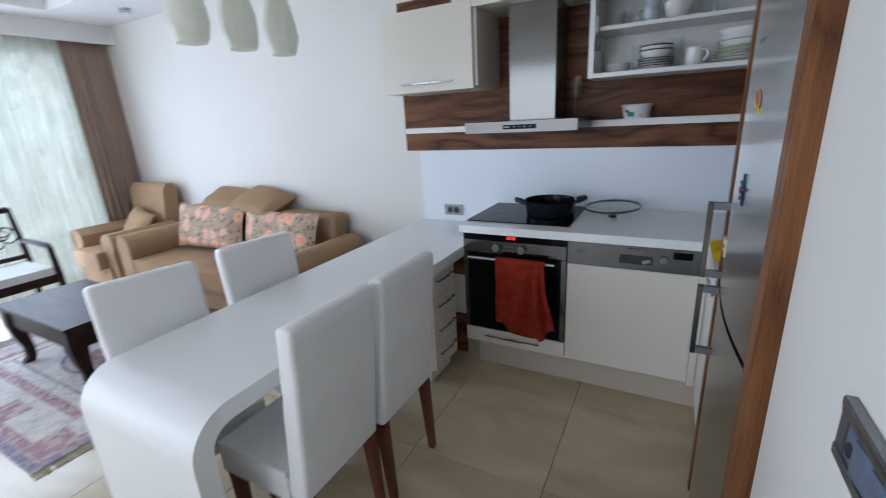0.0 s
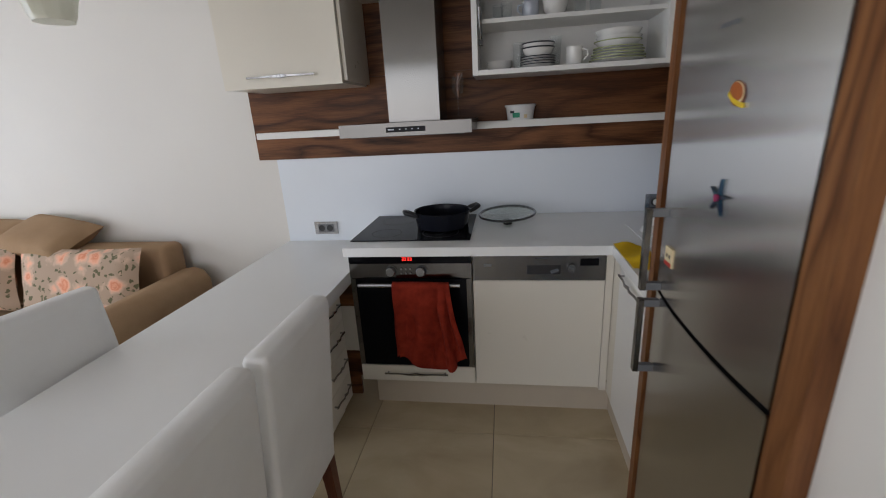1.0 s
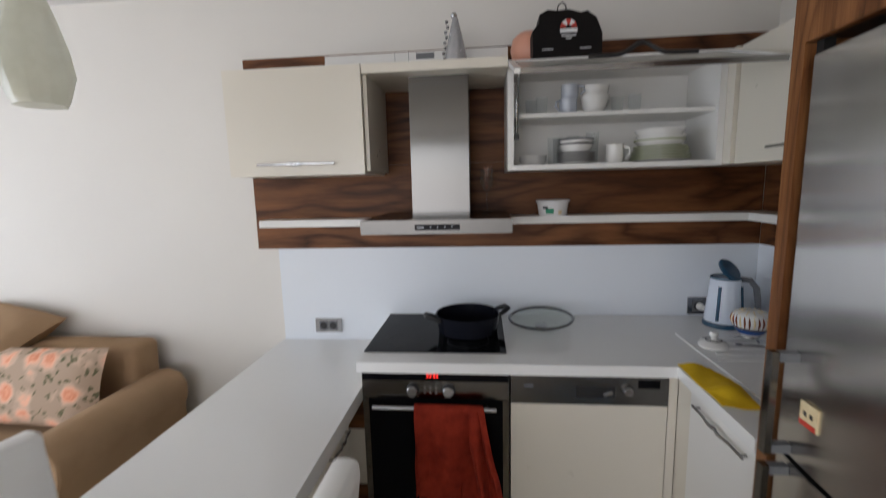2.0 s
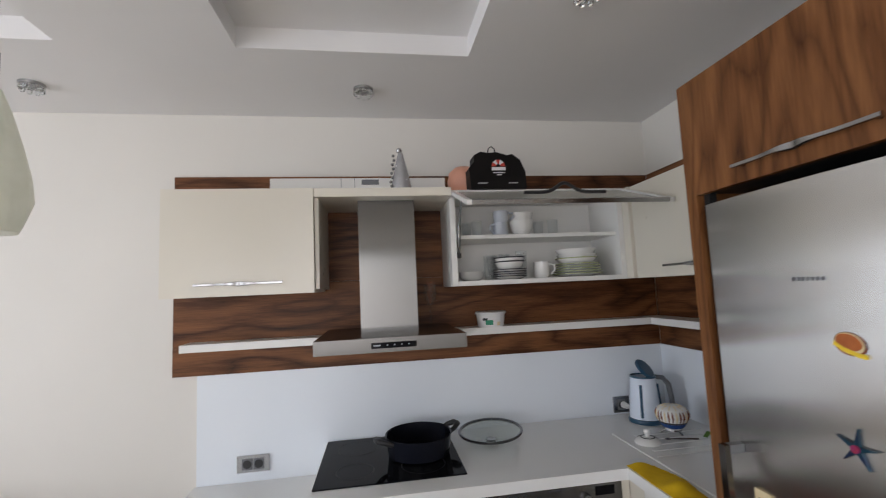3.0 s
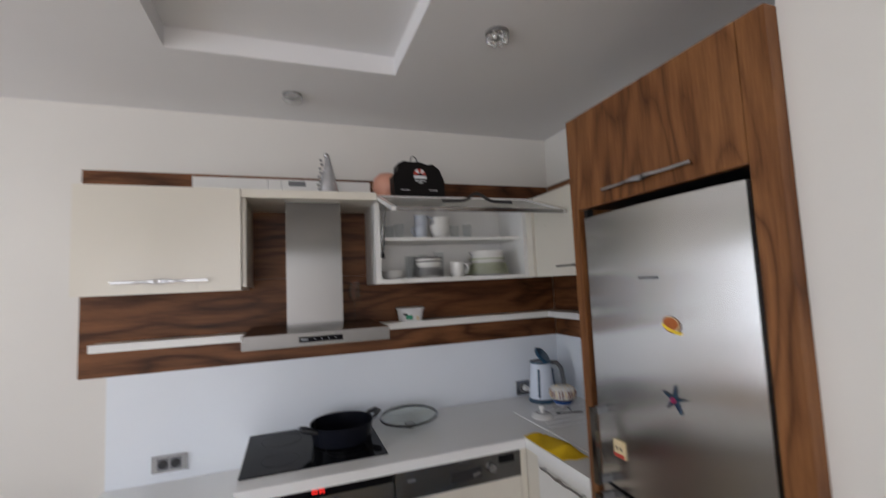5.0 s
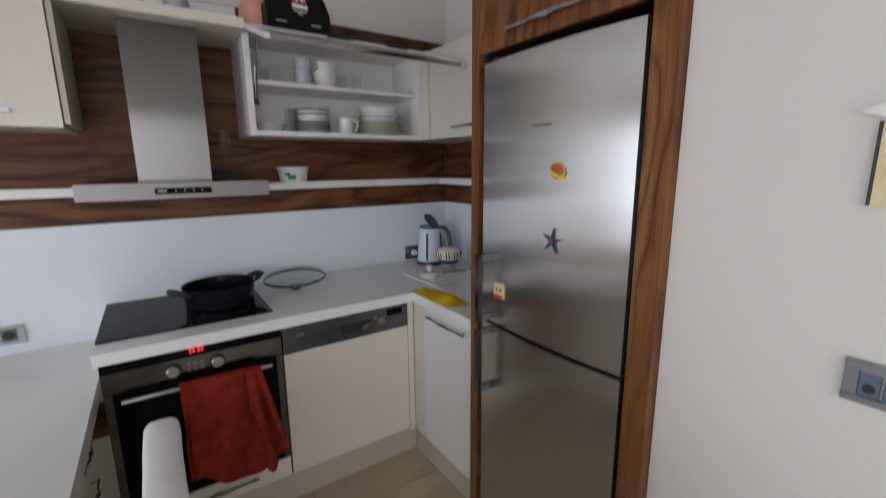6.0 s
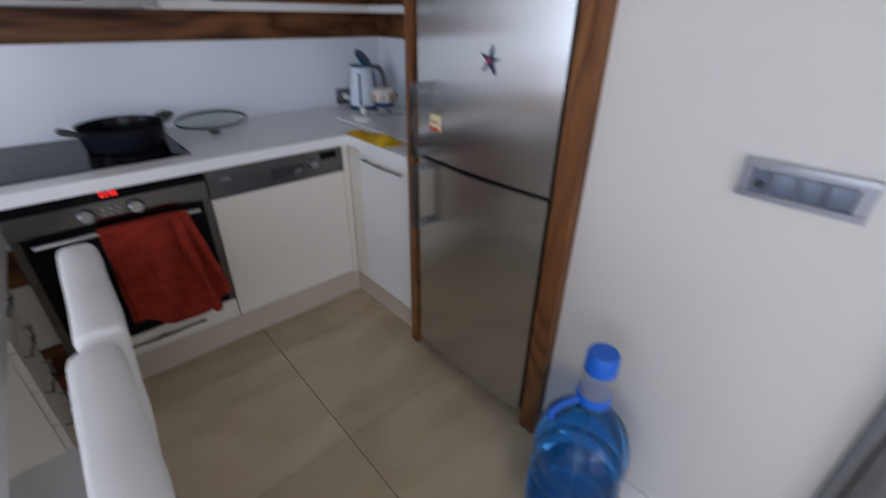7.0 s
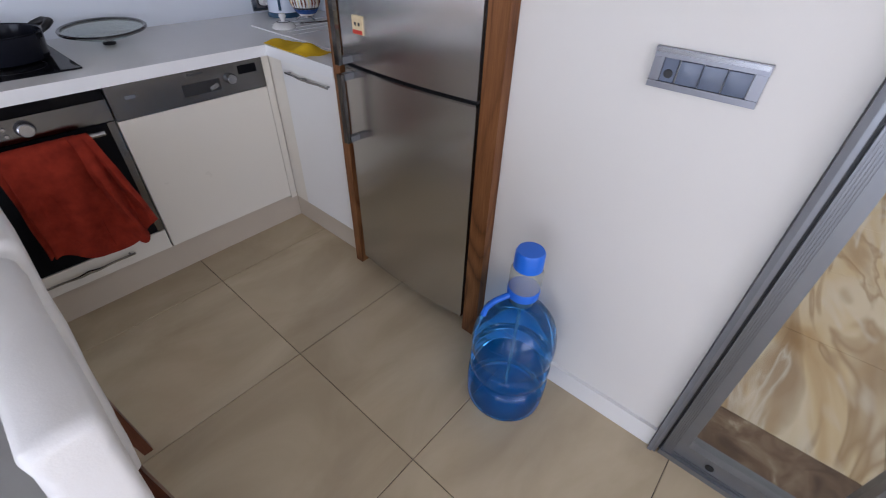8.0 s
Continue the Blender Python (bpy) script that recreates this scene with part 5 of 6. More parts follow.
def pot_lid():
    x, y, z = 0.768, 0.368, TOP
    p = thing("pot_lid", (x, y, z), "glass pot lid lying upside down on its knob", "pot lid")
    at = (x, y, z)
    body = turned([(0.018, 0.016), (0.06, 0.024), (0.105, 0.038), (0.142, 0.058), (0.142, 0.0605), (0.105, 0.0405), (0.06, 0.0265), (0.018, 0.0185)], at, 48)
    rim = turned([(0.140, 0.053), (0.150, 0.056), (0.152, 0.062), (0.147, 0.066), (0.139, 0.064), (0.140, 0.053)], at, 56)
    g = part("glass", spin(body, at, 3, -2, 0), M_LIDGLASS, p, smooth=True)
    part("rim", spin(rim, at, 3, -2, 0), M_LIDRIM, p, smooth=True)
    part("knob", turned([(0.0, 0.0005), (0.022, 0.0005), (0.024, 0.007), (0.012, 0.015), (0.0, 0.016)], at, 24), M_BLACK, p, smooth=True)
    part("knob_plate", turned([(0.0, 0.0225), (0.026, 0.0225), (0.026, 0.0190), (0.0, 0.0190)], at, 24), M_CHROME, g)


pot_lid()


def kettle():
    x, y, z = 1.622, 0.455, TOP
    k = thing("electric_kettle", (x, y, z), "white and blue electric kettle with its lid open", "kettle")
    part("base", turned([(0.0, 0.0), (0.082, 0.0), (0.084, 0.012), (0.080, 0.022), (0.0, 0.022)], (x, y, z), 32), M_BLUEDARK, k, smooth=True)
    b = part("body", turned([(0.0, 0.023), (0.078, 0.023), (0.076, 0.06), (0.068, 0.15), (0.062, 0.222), (0.059, 0.226), (0.055, 0.222), (0.0, 0.20)], (x, y, z), 36), M_KETTLE, k, smooth=True)
    for a in (-2.35, -0.75):
        pts = []
        for zz, r in ((0.035, 0.0785), (0.06, 0.0765), (0.15, 0.0690), (0.195, 0.0655)):
            pts.append((x + r * math.cos(a), y + r * math.sin(a), z + zz))
        part("water_window", bar(pts, 0.007, 8), M_BLUEDARK, b, smooth=True)
    part("collar", turned([(0.060, 0.2245), (0.064, 0.226), (0.062, 0.234), (0.057, 0.234)], (x, y, z), 32), M_BLUEDARK, b, smooth=True)
    d = Vector((0.93, -0.37, 0))
    c = Vector((x, y, z))
    h = [c + d * 0.058 + Vector((0, 0, 0.225)), c + d * 0.095 + Vector((0, 0, 0.222)), c + d * 0.120 + Vector((0, 0, 0.19)), c + d * 0.130 + Vector((0, 0, 0.12)), c + d * 0.132 + Vector((0, 0, 0.045)), c + d * 0.112 + Vector((0, 0, 0.03))]
    part("handle", bar(h, [0.012, 0.013, 0.0135, 0.013, 0.012, 0.010], 10), M_GREYP, k, smooth=True)
    lid = turned([(0.0, 0.0), (0.056, 0.0), (0.058, 0.008), (0.05, 0.016), (0.0, 0.018)], (x + 0.01, y, z + 0.262), 28)
    part("lid", spin(lid, (x + 0.01, y, z + 0.262), 38, 34, 0), M_BLUEDARK, k, smooth=True)


kettle()


def wall_socket(x, z, w, h, holes, label):
    s = thing("wall_socket", (x, 0.606, z), label, "socket")
    fr = part("frame", cube(x, x + w, 0.596, 0.6055, z, z + h), M_CHROME, s, edge=0.003)
    n = len(holes)
    for i, hx in enumerate(holes):
        cx = x + w * hx
        m = part("module", cube(cx - 0.024, cx + 0.024, 0.5935, 0.5958, z + 0.013, z + h - 0.013), M_GREYP, fr, edge=0.001)
        part("socket_well", turned([(0.0, 0.0), (0.019, 0.0), (0.020, -0.0016), (0.0, -0.0016)], (cx, 0.5932, z + h / 2), 20, "y"), M_BLACK, m)
    return s


wall_socket(-0.428, 0.803, 0.148, 0.077, (0.32, 0.68), "double wall socket in a satin steel frame")
wall_socket(1.528, 0.915, 0.092, 0.085, (0.5,), "single wall socket in a satin steel frame")
plug = thing("power_plug", (1.585, 0.57, 0.95), "pale kettle plug and cable in the socket", "plug")
part("plug_body", bar([(1.582, 0.592, 0.957), (1.582, 0.555, 0.957)], [0.018, 0.014], 14), M_WHITE, plug, smooth=True)
part("cable", bar([(1.582, 0.556, 0.957), (1.586, 0.54, 0.95), (1.60, 0.535, 0.93), (1.612, 0.53, 0.912), (1.63, 0.525, 0.909)], 0.0035, 7), M_WHITE, plug, smooth=True)


def sugar_bowl():
    x, y, z = 1.615, 0.235, TOP + 0.009
    b = thing("sugar_bowl", (x, y, z), "porcelain bowl with brown flowers and blue bands on feet", "bowl")
    body = part("body", turned([(0.0, 0.022), (0.035, 0.023), (0.052, 0.04), (0.066, 0.07), (0.070, 0.090), (0.067, 0.108), (0.055, 0.122), (0.030, 0.128), (0.0, 0.129)], (x, y, z), 32), M_PORC, b, smooth=True)
    part("blue_band", turned([(0.0455, 0.032), (0.0535, 0.0405), (0.0595, 0.052), (0.0590, 0.053), (0.045, 0.034)], (x, y, z), 32), M_BLUEPRINT, body, smooth=True)
    part("gold_band", turned([(0.0600, 0.0535), (0.0626, 0.060), (0.0620, 0.0605)], (x, y, z), 32), M_INK, body, smooth=True)
    for i in range(26):
        a = 2 * math.pi * i / 26
        pts = [(x + r * math.cos(a + w), y + r * math.sin(a + w), z + hh) for r, hh, w in ((0.0635, 0.062, 0.0), (0.0695, 0.082, 0.02), (0.0705, 0.096, 0.0), (0.0655, 0.111, -0.03))]
        part("flower_print", bar(pts, [0.0015, 0.004, 0.0035, 0.0015], 6), M_BROWNPRINT if i % 3 else M_CREAMP, body)
    for i in range(12):
        a = 2 * math.pi * (i + 0.4) / 12
        part("lid_rib", bar([(x + 0.06 * math.cos(a), y + 0.06 * math.sin(a), z + 0.117), (x + 0.03 * math.cos(a), y + 0.03 * math.sin(a), z + 0.1285)], 0.003, 6), M_CREAMP, body)
    part("foot_ring", turned([(0.034, 0.0225), (0.036, 0.016), (0.033, 0.016)], (x, y, z), 24), M_CHROME, b, smooth=True)
    for i in range(3):
        a = 0.6 + i * 2.1
        part("foot", bar([(x + 0.03 * math.cos(a), y + 0.03 * math.sin(a), z + 0.02), (x + 0.055 * math.cos(a), y + 0.055 * math.sin(a), z + 0.006)], 0.005, 8), M_CHROME, b, smooth=True)


sugar_bowl()
jar_lid = thing("jar_lid", (1.435, 0.165, TOP), "small cream porcelain jar lid with a knob", "lid")
part("dome", turned([(0.0, 0.0005), (0.052, 0.0005), (0.056, 0.012), (0.046, 0.026), (0.018, 0.034), (0.0, 0.035)], (1.435, 0.165, TOP), 28), M_PORC, jar_lid, smooth=True)
part("print_ring", turned([(0.026, 0.0325), (0.031, 0.0318), (0.031, 0.0325), (0.026, 0.0335)], (1.435, 0.165, TOP), 24), M_INK, jar_lid)
part("knob", turned([(0.010, 0.034), (0.011, 0.045), (0.017, 0.055), (0.014, 0.066), (0.0, 0.069)], (1.435, 0.165, TOP), 18), M_PORC, jar_lid, smooth=True)
spoon = thing("teaspoon", (1.60, 0.16, TOP + 0.01), "small steel teaspoon on the drainer", "spoon")
part("bowl", turned([(0.0, 0.0), (0.014, 0.003), (0.016, 0.006)], (1.535, 0.165, TOP + 0.0095), 16, squash=0.7), M_CHROME, spoon, smooth=True)
part("stem", bar([(1.55, 0.162, TOP + 0.014), (1.66, 0.13, TOP + 0.013)], [0.0025, 0.0045], 8), M_CHROME, spoon, smooth=True)
solo("leaf", spin(cube(1.715, 1.755, 0.155, 0.175, TOP + 0.010, TOP + 0.013), (1.73, 0.16, TOP + 0.012), 0, -30, 20), M_LEAF, "small green leaf lying on the drainer", "leaf", edge=0.001)


def cloth_grid(fn, nu, nv, thick):
    """A draped sheet with two sides, from fn(u, v) to a place."""
    bm = bmesh.new()
    g = [[bm.verts.new(fn(i / nu, j / nv)) for j in range(nv + 1)] for i in range(nu + 1)]
    for i in range(nu):
        for j in range(nv):
            bm.faces.new([g[i][j], g[i + 1][j], g[i + 1][j + 1], g[i][j + 1]])
    bm.normal_update()
    bmesh.ops.solidify(bm, geom=bm.faces[:], thickness=thick)
    return bm


def yellow_place(u, v):
    x = 1.216 + 0.10 * v + 0.02 * math.sin(u * 3) * v
    y = -0.02 - 0.30 * u - 0.03 * v
    fold = 0.010 * (1 + math.sin(u * 9 + v * 4)) * (0.3 + v * (1 - v) * 3) + 0.022 * math.exp(-(((u - 0.72) / 0.12) ** 2)) * math.sin(math.pi * v)
    return (x, y, TOP + 0.003 + fold * (0.4 + 0.6 * v) + 0.004 * noise.noise((u * 9, v * 5, 2)) * v)


solo("dishcloth", cloth_grid(yellow_place, 30, 14, 0.0025), M_YELLOW, "crumpled yellow dishcloth on the worktop edge", "cloth", smooth=True)


def towel_place(x0, x1, z_end, drift, front, seed, lean=0.0):
    def fn(u, v):
        s = v * (0.735 - z_end + 0.06)
        x = x0 + (x1 - x0) * u + lean * v + drift * v * (u - 0.25) + 0.008 * noise.noise((u * 4, v * 3, seed))
        if s < 0.06:
            a = math.pi * s / 0.06
            y, z = -0.048 + 0.013 * math.cos(a), 0.722 + 0.013 * math.sin(a)
        else:
            y, z = -0.061, 0.722 - (s - 0.06)
        wave = front + 0.017 * math.sin(u * 10 + seed + v * 3.0) * min(1, s * 5) + 0.026 * noise.noise((u * 3.5, v * 2.5, seed + 1)) * min(1, s * 5)
        zj = z + (0.035 * math.sin(u * 5.5 + seed) * v * v if s > 0.06 else 0)
        return (x, y - max(0.0, wave + 0.004) * min(1, s * 6), zj)
    return fn


towel = thing("towel", (0.37, -0.06, 0.70), "terracotta terry hand towel hanging on the oven handle", "towel")
part("back_fold", cloth_grid(towel_place(0.225, 0.40, 0.350, 0.02, 0.004, 0.4), 22, 34, 0.006), M_TOWEL, towel, smooth=True)
part("front_fold", cloth_grid(towel_place(0.245, 0.460, 0.335, 0.045, 0.020, 1.0, 0.0), 36, 36, 0.006), M_TOWEL, towel, smooth=True)
part("side_fold", cloth_grid(towel_place(0.428, 0.488, 0.365, 0.03, 0.054, 3.2, 0.055), 16, 34, 0.006), M_TOWEL, towel, smooth=True)
rnd = random.Random(21)
for i in range(26):
    x, z = 0.29 + 0.15 * rnd.random(), 0.375 + 0.035 * rnd.random()
    part("embroidery", bar([(x, -0.1085, z), (x + 0.012 * (rnd.random() - 0.3), -0.1095, z + 0.012 * (rnd.random() - 0.5))], 0.0022, 5), M_TOWEL, towel)

# ---- crockery in the glass cabinet ----
S1, S2 = LO + 0.0205, 1.8865


def mug(x, y, z, h, r, turn, material, label):
    m = thing("mug", (x, y, z), label, "mug", "mugs in the cabinet")
    part("body", turned([(0.0, 0.0), (r * 0.85, 0.0), (r, h * 0.15), (r, h), (r * 0.93, h), (r * 0.9, 0.01), (0.0, 0.008)], (x, y, z), 24), material, m, smooth=True)
    d = Vector((math.cos(turn), math.sin(turn), 0))
    c = Vector((x, y, z))
    part("handle", bar([c + d * r * 0.97 + Vector((0, 0, h * 0.85)), c + d * (r + 0.024) + Vector((0, 0, h * 0.78)), c + d * (r + 0.028) + Vector((0, 0, h * 0.48)), c + d * (r + 0.008) + Vector((0, 0, h * 0.22))], 0.0045, 8), material, m, smooth=True)


M_BLUEGREY = surface("blue_grey_stoneware", (0.55, 0.59, 0.66), (0.50, 0.54, 0.61), 8.0, 0.2)
mug(0.880, 0.40, S2, 0.066, 0.038, 3.6, M_BLUEGREY, "pale blue-grey mug under another on the shelf")
mug(0.886, 0.40, S2 + 0.067, 0.058, 0.037, -0.4, M_BLUEGREY, "pale blue-grey mug stacked upon another")
mug(1.085, 0.40, S1, 0.082, 0.038, -0.5, M_PORC, "small white porcelain mug with a handle")


def bowl(x, y, z, r, h, label, rim=None, group="bowls in the cabinet"):
    b = thing("bowl", (x, y, z), label, "bowl", group)
    part("body", turned([(0.0, 0.0), (r * 0.5, 0.0), (r * 0.82, h * 0.35), (r, h), (r * 0.96, h), (r * 0.78, h * 0.4), (0.0, h * 0.15)], (x, y, z), 32), M_PORC, b, smooth=True)
    if rim:
        part("rim_line", turned([(r * 0.985, h * 0.86), (r * 1.004, h * 0.9), (r * 1.004, h), (r * 0.96, h + 0.0008)], (x, y, z), 32), rim, b, smooth=True)


def plate(x, y, z, r, label, rim=None):
    p = thing("plate", (x, y, z), label, "plate", "stacked plates")
    part("body", turned([(0.0, 0.0), (r * 0.6, 0.0), (r, 0.014), (r, 0.017), (r * 0.62, 0.005), (0.0, 0.004)], (x, y, z), 36), M_PORC, p, smooth=True)
    if rim:
        part("rim_line", turned([(r * 0.93, 0.0122), (r * 1.003, 0.0138), (r * 1.003, 0.0175), (r * 0.93, 0.0165)], (x, y, z), 36), rim, p, smooth=True)


bowl(0.995, 0.41, S2, 0.062, 0.075, "deep white porcelain bowl on the upper shelf")
bowl(0.997, 0.41, S2 + 0.045, 0.060, 0.07, "deep white porcelain bowl stacked in another")
for i in range(3):
    bowl(0.735, 0.46, S1 + i * 0.010, 0.064, 0.026, "small white porcelain bowl in a short stack")
for i in range(4):
    plate(0.918, 0.40, S1 + i * 0.011, 0.082, "white side plate with a dark rim line", M_INK)
bowl(0.918, 0.40, S1 + 0.048, 0.076, 0.042, "white bowl with a dark rim on a plate stack", M_INK)
bowl(0.918, 0.40, S1 + 0.068, 0.076, 0.042, "white bowl with a dark rim on a plate stack", M_INK)
for i in range(5):
    plate(1.285 + 0.004 * (i % 2), 0.42, S1 + i * 0.0125, 0.125 - 0.004 * i, "white dinner plate with a green rim", M_GREENRIM)
bowl(1.283, 0.42, S1 + 0.064, 0.105, 0.032, "wide white soup plate with a green rim", M_GREENRIM)
bowl(1.287, 0.42, S1 + 0.078, 0.102, 0.034, "wide white soup plate stacked on plates")
bowl(1.283, 0.42, S1 + 0.098, 0.104, 0.042, "wide white serving bowl on the plate stack")


def tumbler(x, y, z, h, r):
    g = thing("drinking_glass", (x, y, z), "tall clear drinking glass in the cabinet", "glass", "glasses in the cabinet")
    part("body", turned([(0.0, 0.002), (r * 0.85, 0.002), (r, h), (r * 0.95, h), (r * 0.8, 0.01), (0.0, 0.01)], (x, y, z), 22), M_THIN, g, smooth=True)


for x, y, h in ((0.83, 0.46, 0.125), (0.925, 0.51, 0.135), (1.005, 0.47, 0.145), (0.865, 0.53, 0.13)):
    tumbler(x, y, S1, h, 0.030)
for x, y in ((0.77, 0.44), (0.73, 0.50), (1.12, 0.50), (1.18, 0.45)):
    tumbler(x, y, S2, 0.085, 0.028)

# ---- things on shelf, hood and cabinet tops ----
tub = thing("food_tub", (0.84, 0.53, 1.4325), "white plastic food tub with green print and lid", "tub")
tb = part("body", turned([(0.0, 0.0), (0.066, 0.0), (0.075, 0.064), (0.0, 0.064)], (0.84, 0.53, 1.4325), 32), M_WHITEINK, tub, smooth=True)
part("lid", turned([(0.0, 0.0645), (0.080, 0.0645), (0.082, 0.072), (0.077, 0.076), (0.0, 0.074)], (0.84, 0.53, 1.4325), 32), M_WHITEINK, tub, smooth=True)
for a0, w, h0, h1, mt in ((-2.40, 0.36, 0.034, 0.046, M_INK), (-2.2, 0.55, 0.012, 0.036, M_GREENINK), (-1.35, 0.25, 0.008, 0.026, M_CREAMP)):
    bm = bmesh.new()
    ring = []
    for i in range(7):
        a = a0 + w * i / 6
        ring.append([bm.verts.new((0.84 + (0.0672 + hh * 0.143) * math.cos(a), 0.53 + (0.0672 + hh * 0.143) * math.sin(a), 1.4325 + hh)) for hh in (h0, h1)])
    for p, q in zip(ring, ring[1:]):
        bm.faces.new([p[0], q[0], q[1], p[1]])
    part("print_patch", bm, mt, tb)

gob = thing("goblet", (0.52, 0.47, 1.457), "stemmed clear glass goblet on the hood", "glass")
part("foot", turned([(0.0, 0.0005), (0.034, 0.0005), (0.034, 0.003), (0.005, 0.008)], (0.52, 0.47, 1.457), 24), M_GOBLET, gob, smooth=True)
part("stem", turned([(0.005, 0.007), (0.004, 0.05), (0.006, 0.098)], (0.52, 0.47, 1.457), 14), M_GOBLET, gob, smooth=True)
part("bowl", turned([(0.0, 0.098), (0.012, 0.10), (0.030, 0.125), (0.034, 0.16), (0.031, 0.205), (0.0295, 0.205), (0.032, 0.16), (0.028, 0.127), (0.0, 0.104)], (0.52, 0.47, 1.457), 24), M_GOBLET, gob, smooth=True)
rnd = random.Random(11)
for i in range(5):
    part("dry_sprig", bar([(0.52, 0.47, 1.565), (0.52 + 0.03 * (rnd.random() - 0.5), 0.47 + 0.02 * (rnd.random() - 0.5), 1.62), (0.52 + 0.06 * (rnd.random() - 0.5), 0.47, 1.675)], [0.002, 0.002, 0.004], 5), M_BROWNPRINT, gob)

cone = thing("glass_bottle", (0.385, 0.36, HI), "silvery cone-shaped ornament bottle with beads", "ornament")
part("body", turned([(0.0, 0.001), (0.052, 0.001), (0.055, 0.012), (0.030, 0.13), (0.014, 0.195), (0.012, 0.205), (0.0, 0.207)], (0.39, 0.36, HI), 9), M_FOIL, cone, edge=0.002)
part("stopper", turned([(0.0, 0.205), (0.012, 0.207), (0.015, 0.216), (0.008, 0.226), (0.0, 0.228)], (0.385, 0.36, HI), 14), M_CHROME, cone, smooth=True)
for i in range(9):
    part("bead", turned([(0.0, -0.008), (0.007, -0.004), (0.007, 0.004), (0.0, 0.008)], (0.357 - 0.022 * (1 - i / 9) + 0.006 * (i % 2), 0.33, HI + 0.012 + i * 0.021), 8), M_CHROME, cone)


def paper_bag():
    x0, x1, y, z = 0.712, 0.985, 0.31, HI
    b = thing("gift_bag", ((x0 + x1) / 2, y, z), "black paper carrier bag with a red and white emblem", "bag")
    bm = bmesh.new()
    pts = [(0.0, 0.0), (1.0, 0.0), (1.01, 0.45), (0.93, 0.78), (0.80, 0.93), (0.70, 0.90), (0.52, 0.98), (0.36, 0.96), (0.22, 0.99), (0.10, 0.90), (0.09, 0.72), (-0.01, 0.55)]
    prism(bm, [(x0 + (x1 - x0) * a, z + 0.001 + 0.192 * c) for a, c in pts], lambda a, c, d: (a, d + 0.03 * (c - z) / 0.2, c), y - 0.045, y + 0.05)
    body = part("body", bm, M_BAGBLACK, b, edge=0.006)
    f = y - 0.0475

    def face(zz):
        return f + 0.03 * (zz - z) / 0.2
    for k in range(5):
        a0, a1 = math.pi * k / 5, math.pi * (k + 1) / 5
        bm = bmesh.new()
        cx, cz = x0 + 0.142, z + 0.115
        prism(bm, [(cx + r * math.cos(a), cz + r * math.sin(a)) for r, a in ((0.012, a0), (0.034, a0), (0.034, a1), (0.012, a1))], lambda a, c, d: (a, face(c) + d, c), -0.002, 0.002)
        part("emblem", bm, M_RED if k % 2 == 0 else M_WHITEINK, body)
    for zz, w, h in ((0.094, 0.068, 0.015), (0.080, 0.058, 0.004), (0.069, 0.022, 0.004)):
        part("print_bar", cube(x0 + 0.142 - w / 2, x0 + 0.142 + w / 2, face(z + zz) - 0.003, face(z + zz) + 0.001, z + zz, z + zz + h), M_WHITEINK, body)
    for xa in (0.035, 0.185):
        part("print_bar", cube(x0 + xa, x0 + xa + 0.045, face(z + 0.03) - 0.003, face(z + 0.03) + 0.001, z + 0.028, z + 0.031), M_WHITEINK, body)
    part("cord_handle", bar([(x0 + 0.10, y, z + 0.185), (x0 + 0.105, y, z + 0.212), (x0 + 0.12, y, z + 0.222), (x0 + 0.135, y, z + 0.21), (x0 + 0.137, y, z + 0.185)], 0.0028, 6), M_BAGBLACK, b, smooth=True)


paper_bag()
solo("vase", turned([(0.0, 0.001), (0.05, 0.001), (0.072, 0.035), (0.082, 0.080), (0.072, 0.125), (0.045, 0.150), (0.0, 0.155)], (0.712, 0.44, HI), 24), M_PEACH, "round peach ceramic vase behind the bag", "vase", smooth=True)
box_ = thing("cable_duct", (0.2, 0.5, HI), "long white box lying on the cabinet tops", "box")
part("body", cube(-0.235, 0.62, 0.46, 0.54, HI + 0.001, HI + 0.108), M_WHITE, box_, edge=0.004)
for x in (0.10, 0.165):
    part("seam", cube(x, x + 0.002, 0.4585, 0.4598, HI + 0.003, HI + 0.106), M_GREYP, box_)
part("switch_plate", cube(0.20, 0.285, 0.4575, 0.4598, HI + 0.074, HI + 0.100), M_GREYP, box_, edge=0.0006)

# ---- on the fridge ----


def on_door(y):
    u = (-0.554 - y) / 0.59
    return 1.220 - 0.019 * (1 - abs(2 * u - 1) ** 2.1)


def disc(y, z, ry, rz, lift, mt, parent, name, tilt=0.0, n=22, thick=0.003):
    bm = bmesh.new()
    x = on_door(y) - lift
    out = []
    for k in range(n):
        a = 2 * math.pi * k / n
        p, q = ry * math.cos(a), rz * math.sin(a)
        out.append((y + p * math.cos(tilt) - q * math.sin(tilt), z + p * math.sin(tilt) + q * math.cos(tilt)))
    prism(bm, out, lambda a, b, d: (x + d, a, b), -thick, 0.0)
    return part(name, bm, mt, parent)


burger = thing("fridge_magnet", (1.19, -0.925, 1.48), "round orange and yellow food-shaped fridge magnet", "magnet", "fridge magnets")
disc(-0.914, 1.49, 0.0305, 0.0235, 0.0008, M_BROWNPRINT, burger, "outline", 0.25, thick=0.0012)
disc(-0.914, 1.491, 0.028, 0.021, 0.0022, M_CREAMP, burger, "edge", 0.25, thick=0.0008)
disc(-0.914, 1.4935, 0.025, 0.0165, 0.0032, M_ORANGE, burger, "face", 0.25, thick=0.0008)
bm = bmesh.new()
xx = on_door(-0.93)
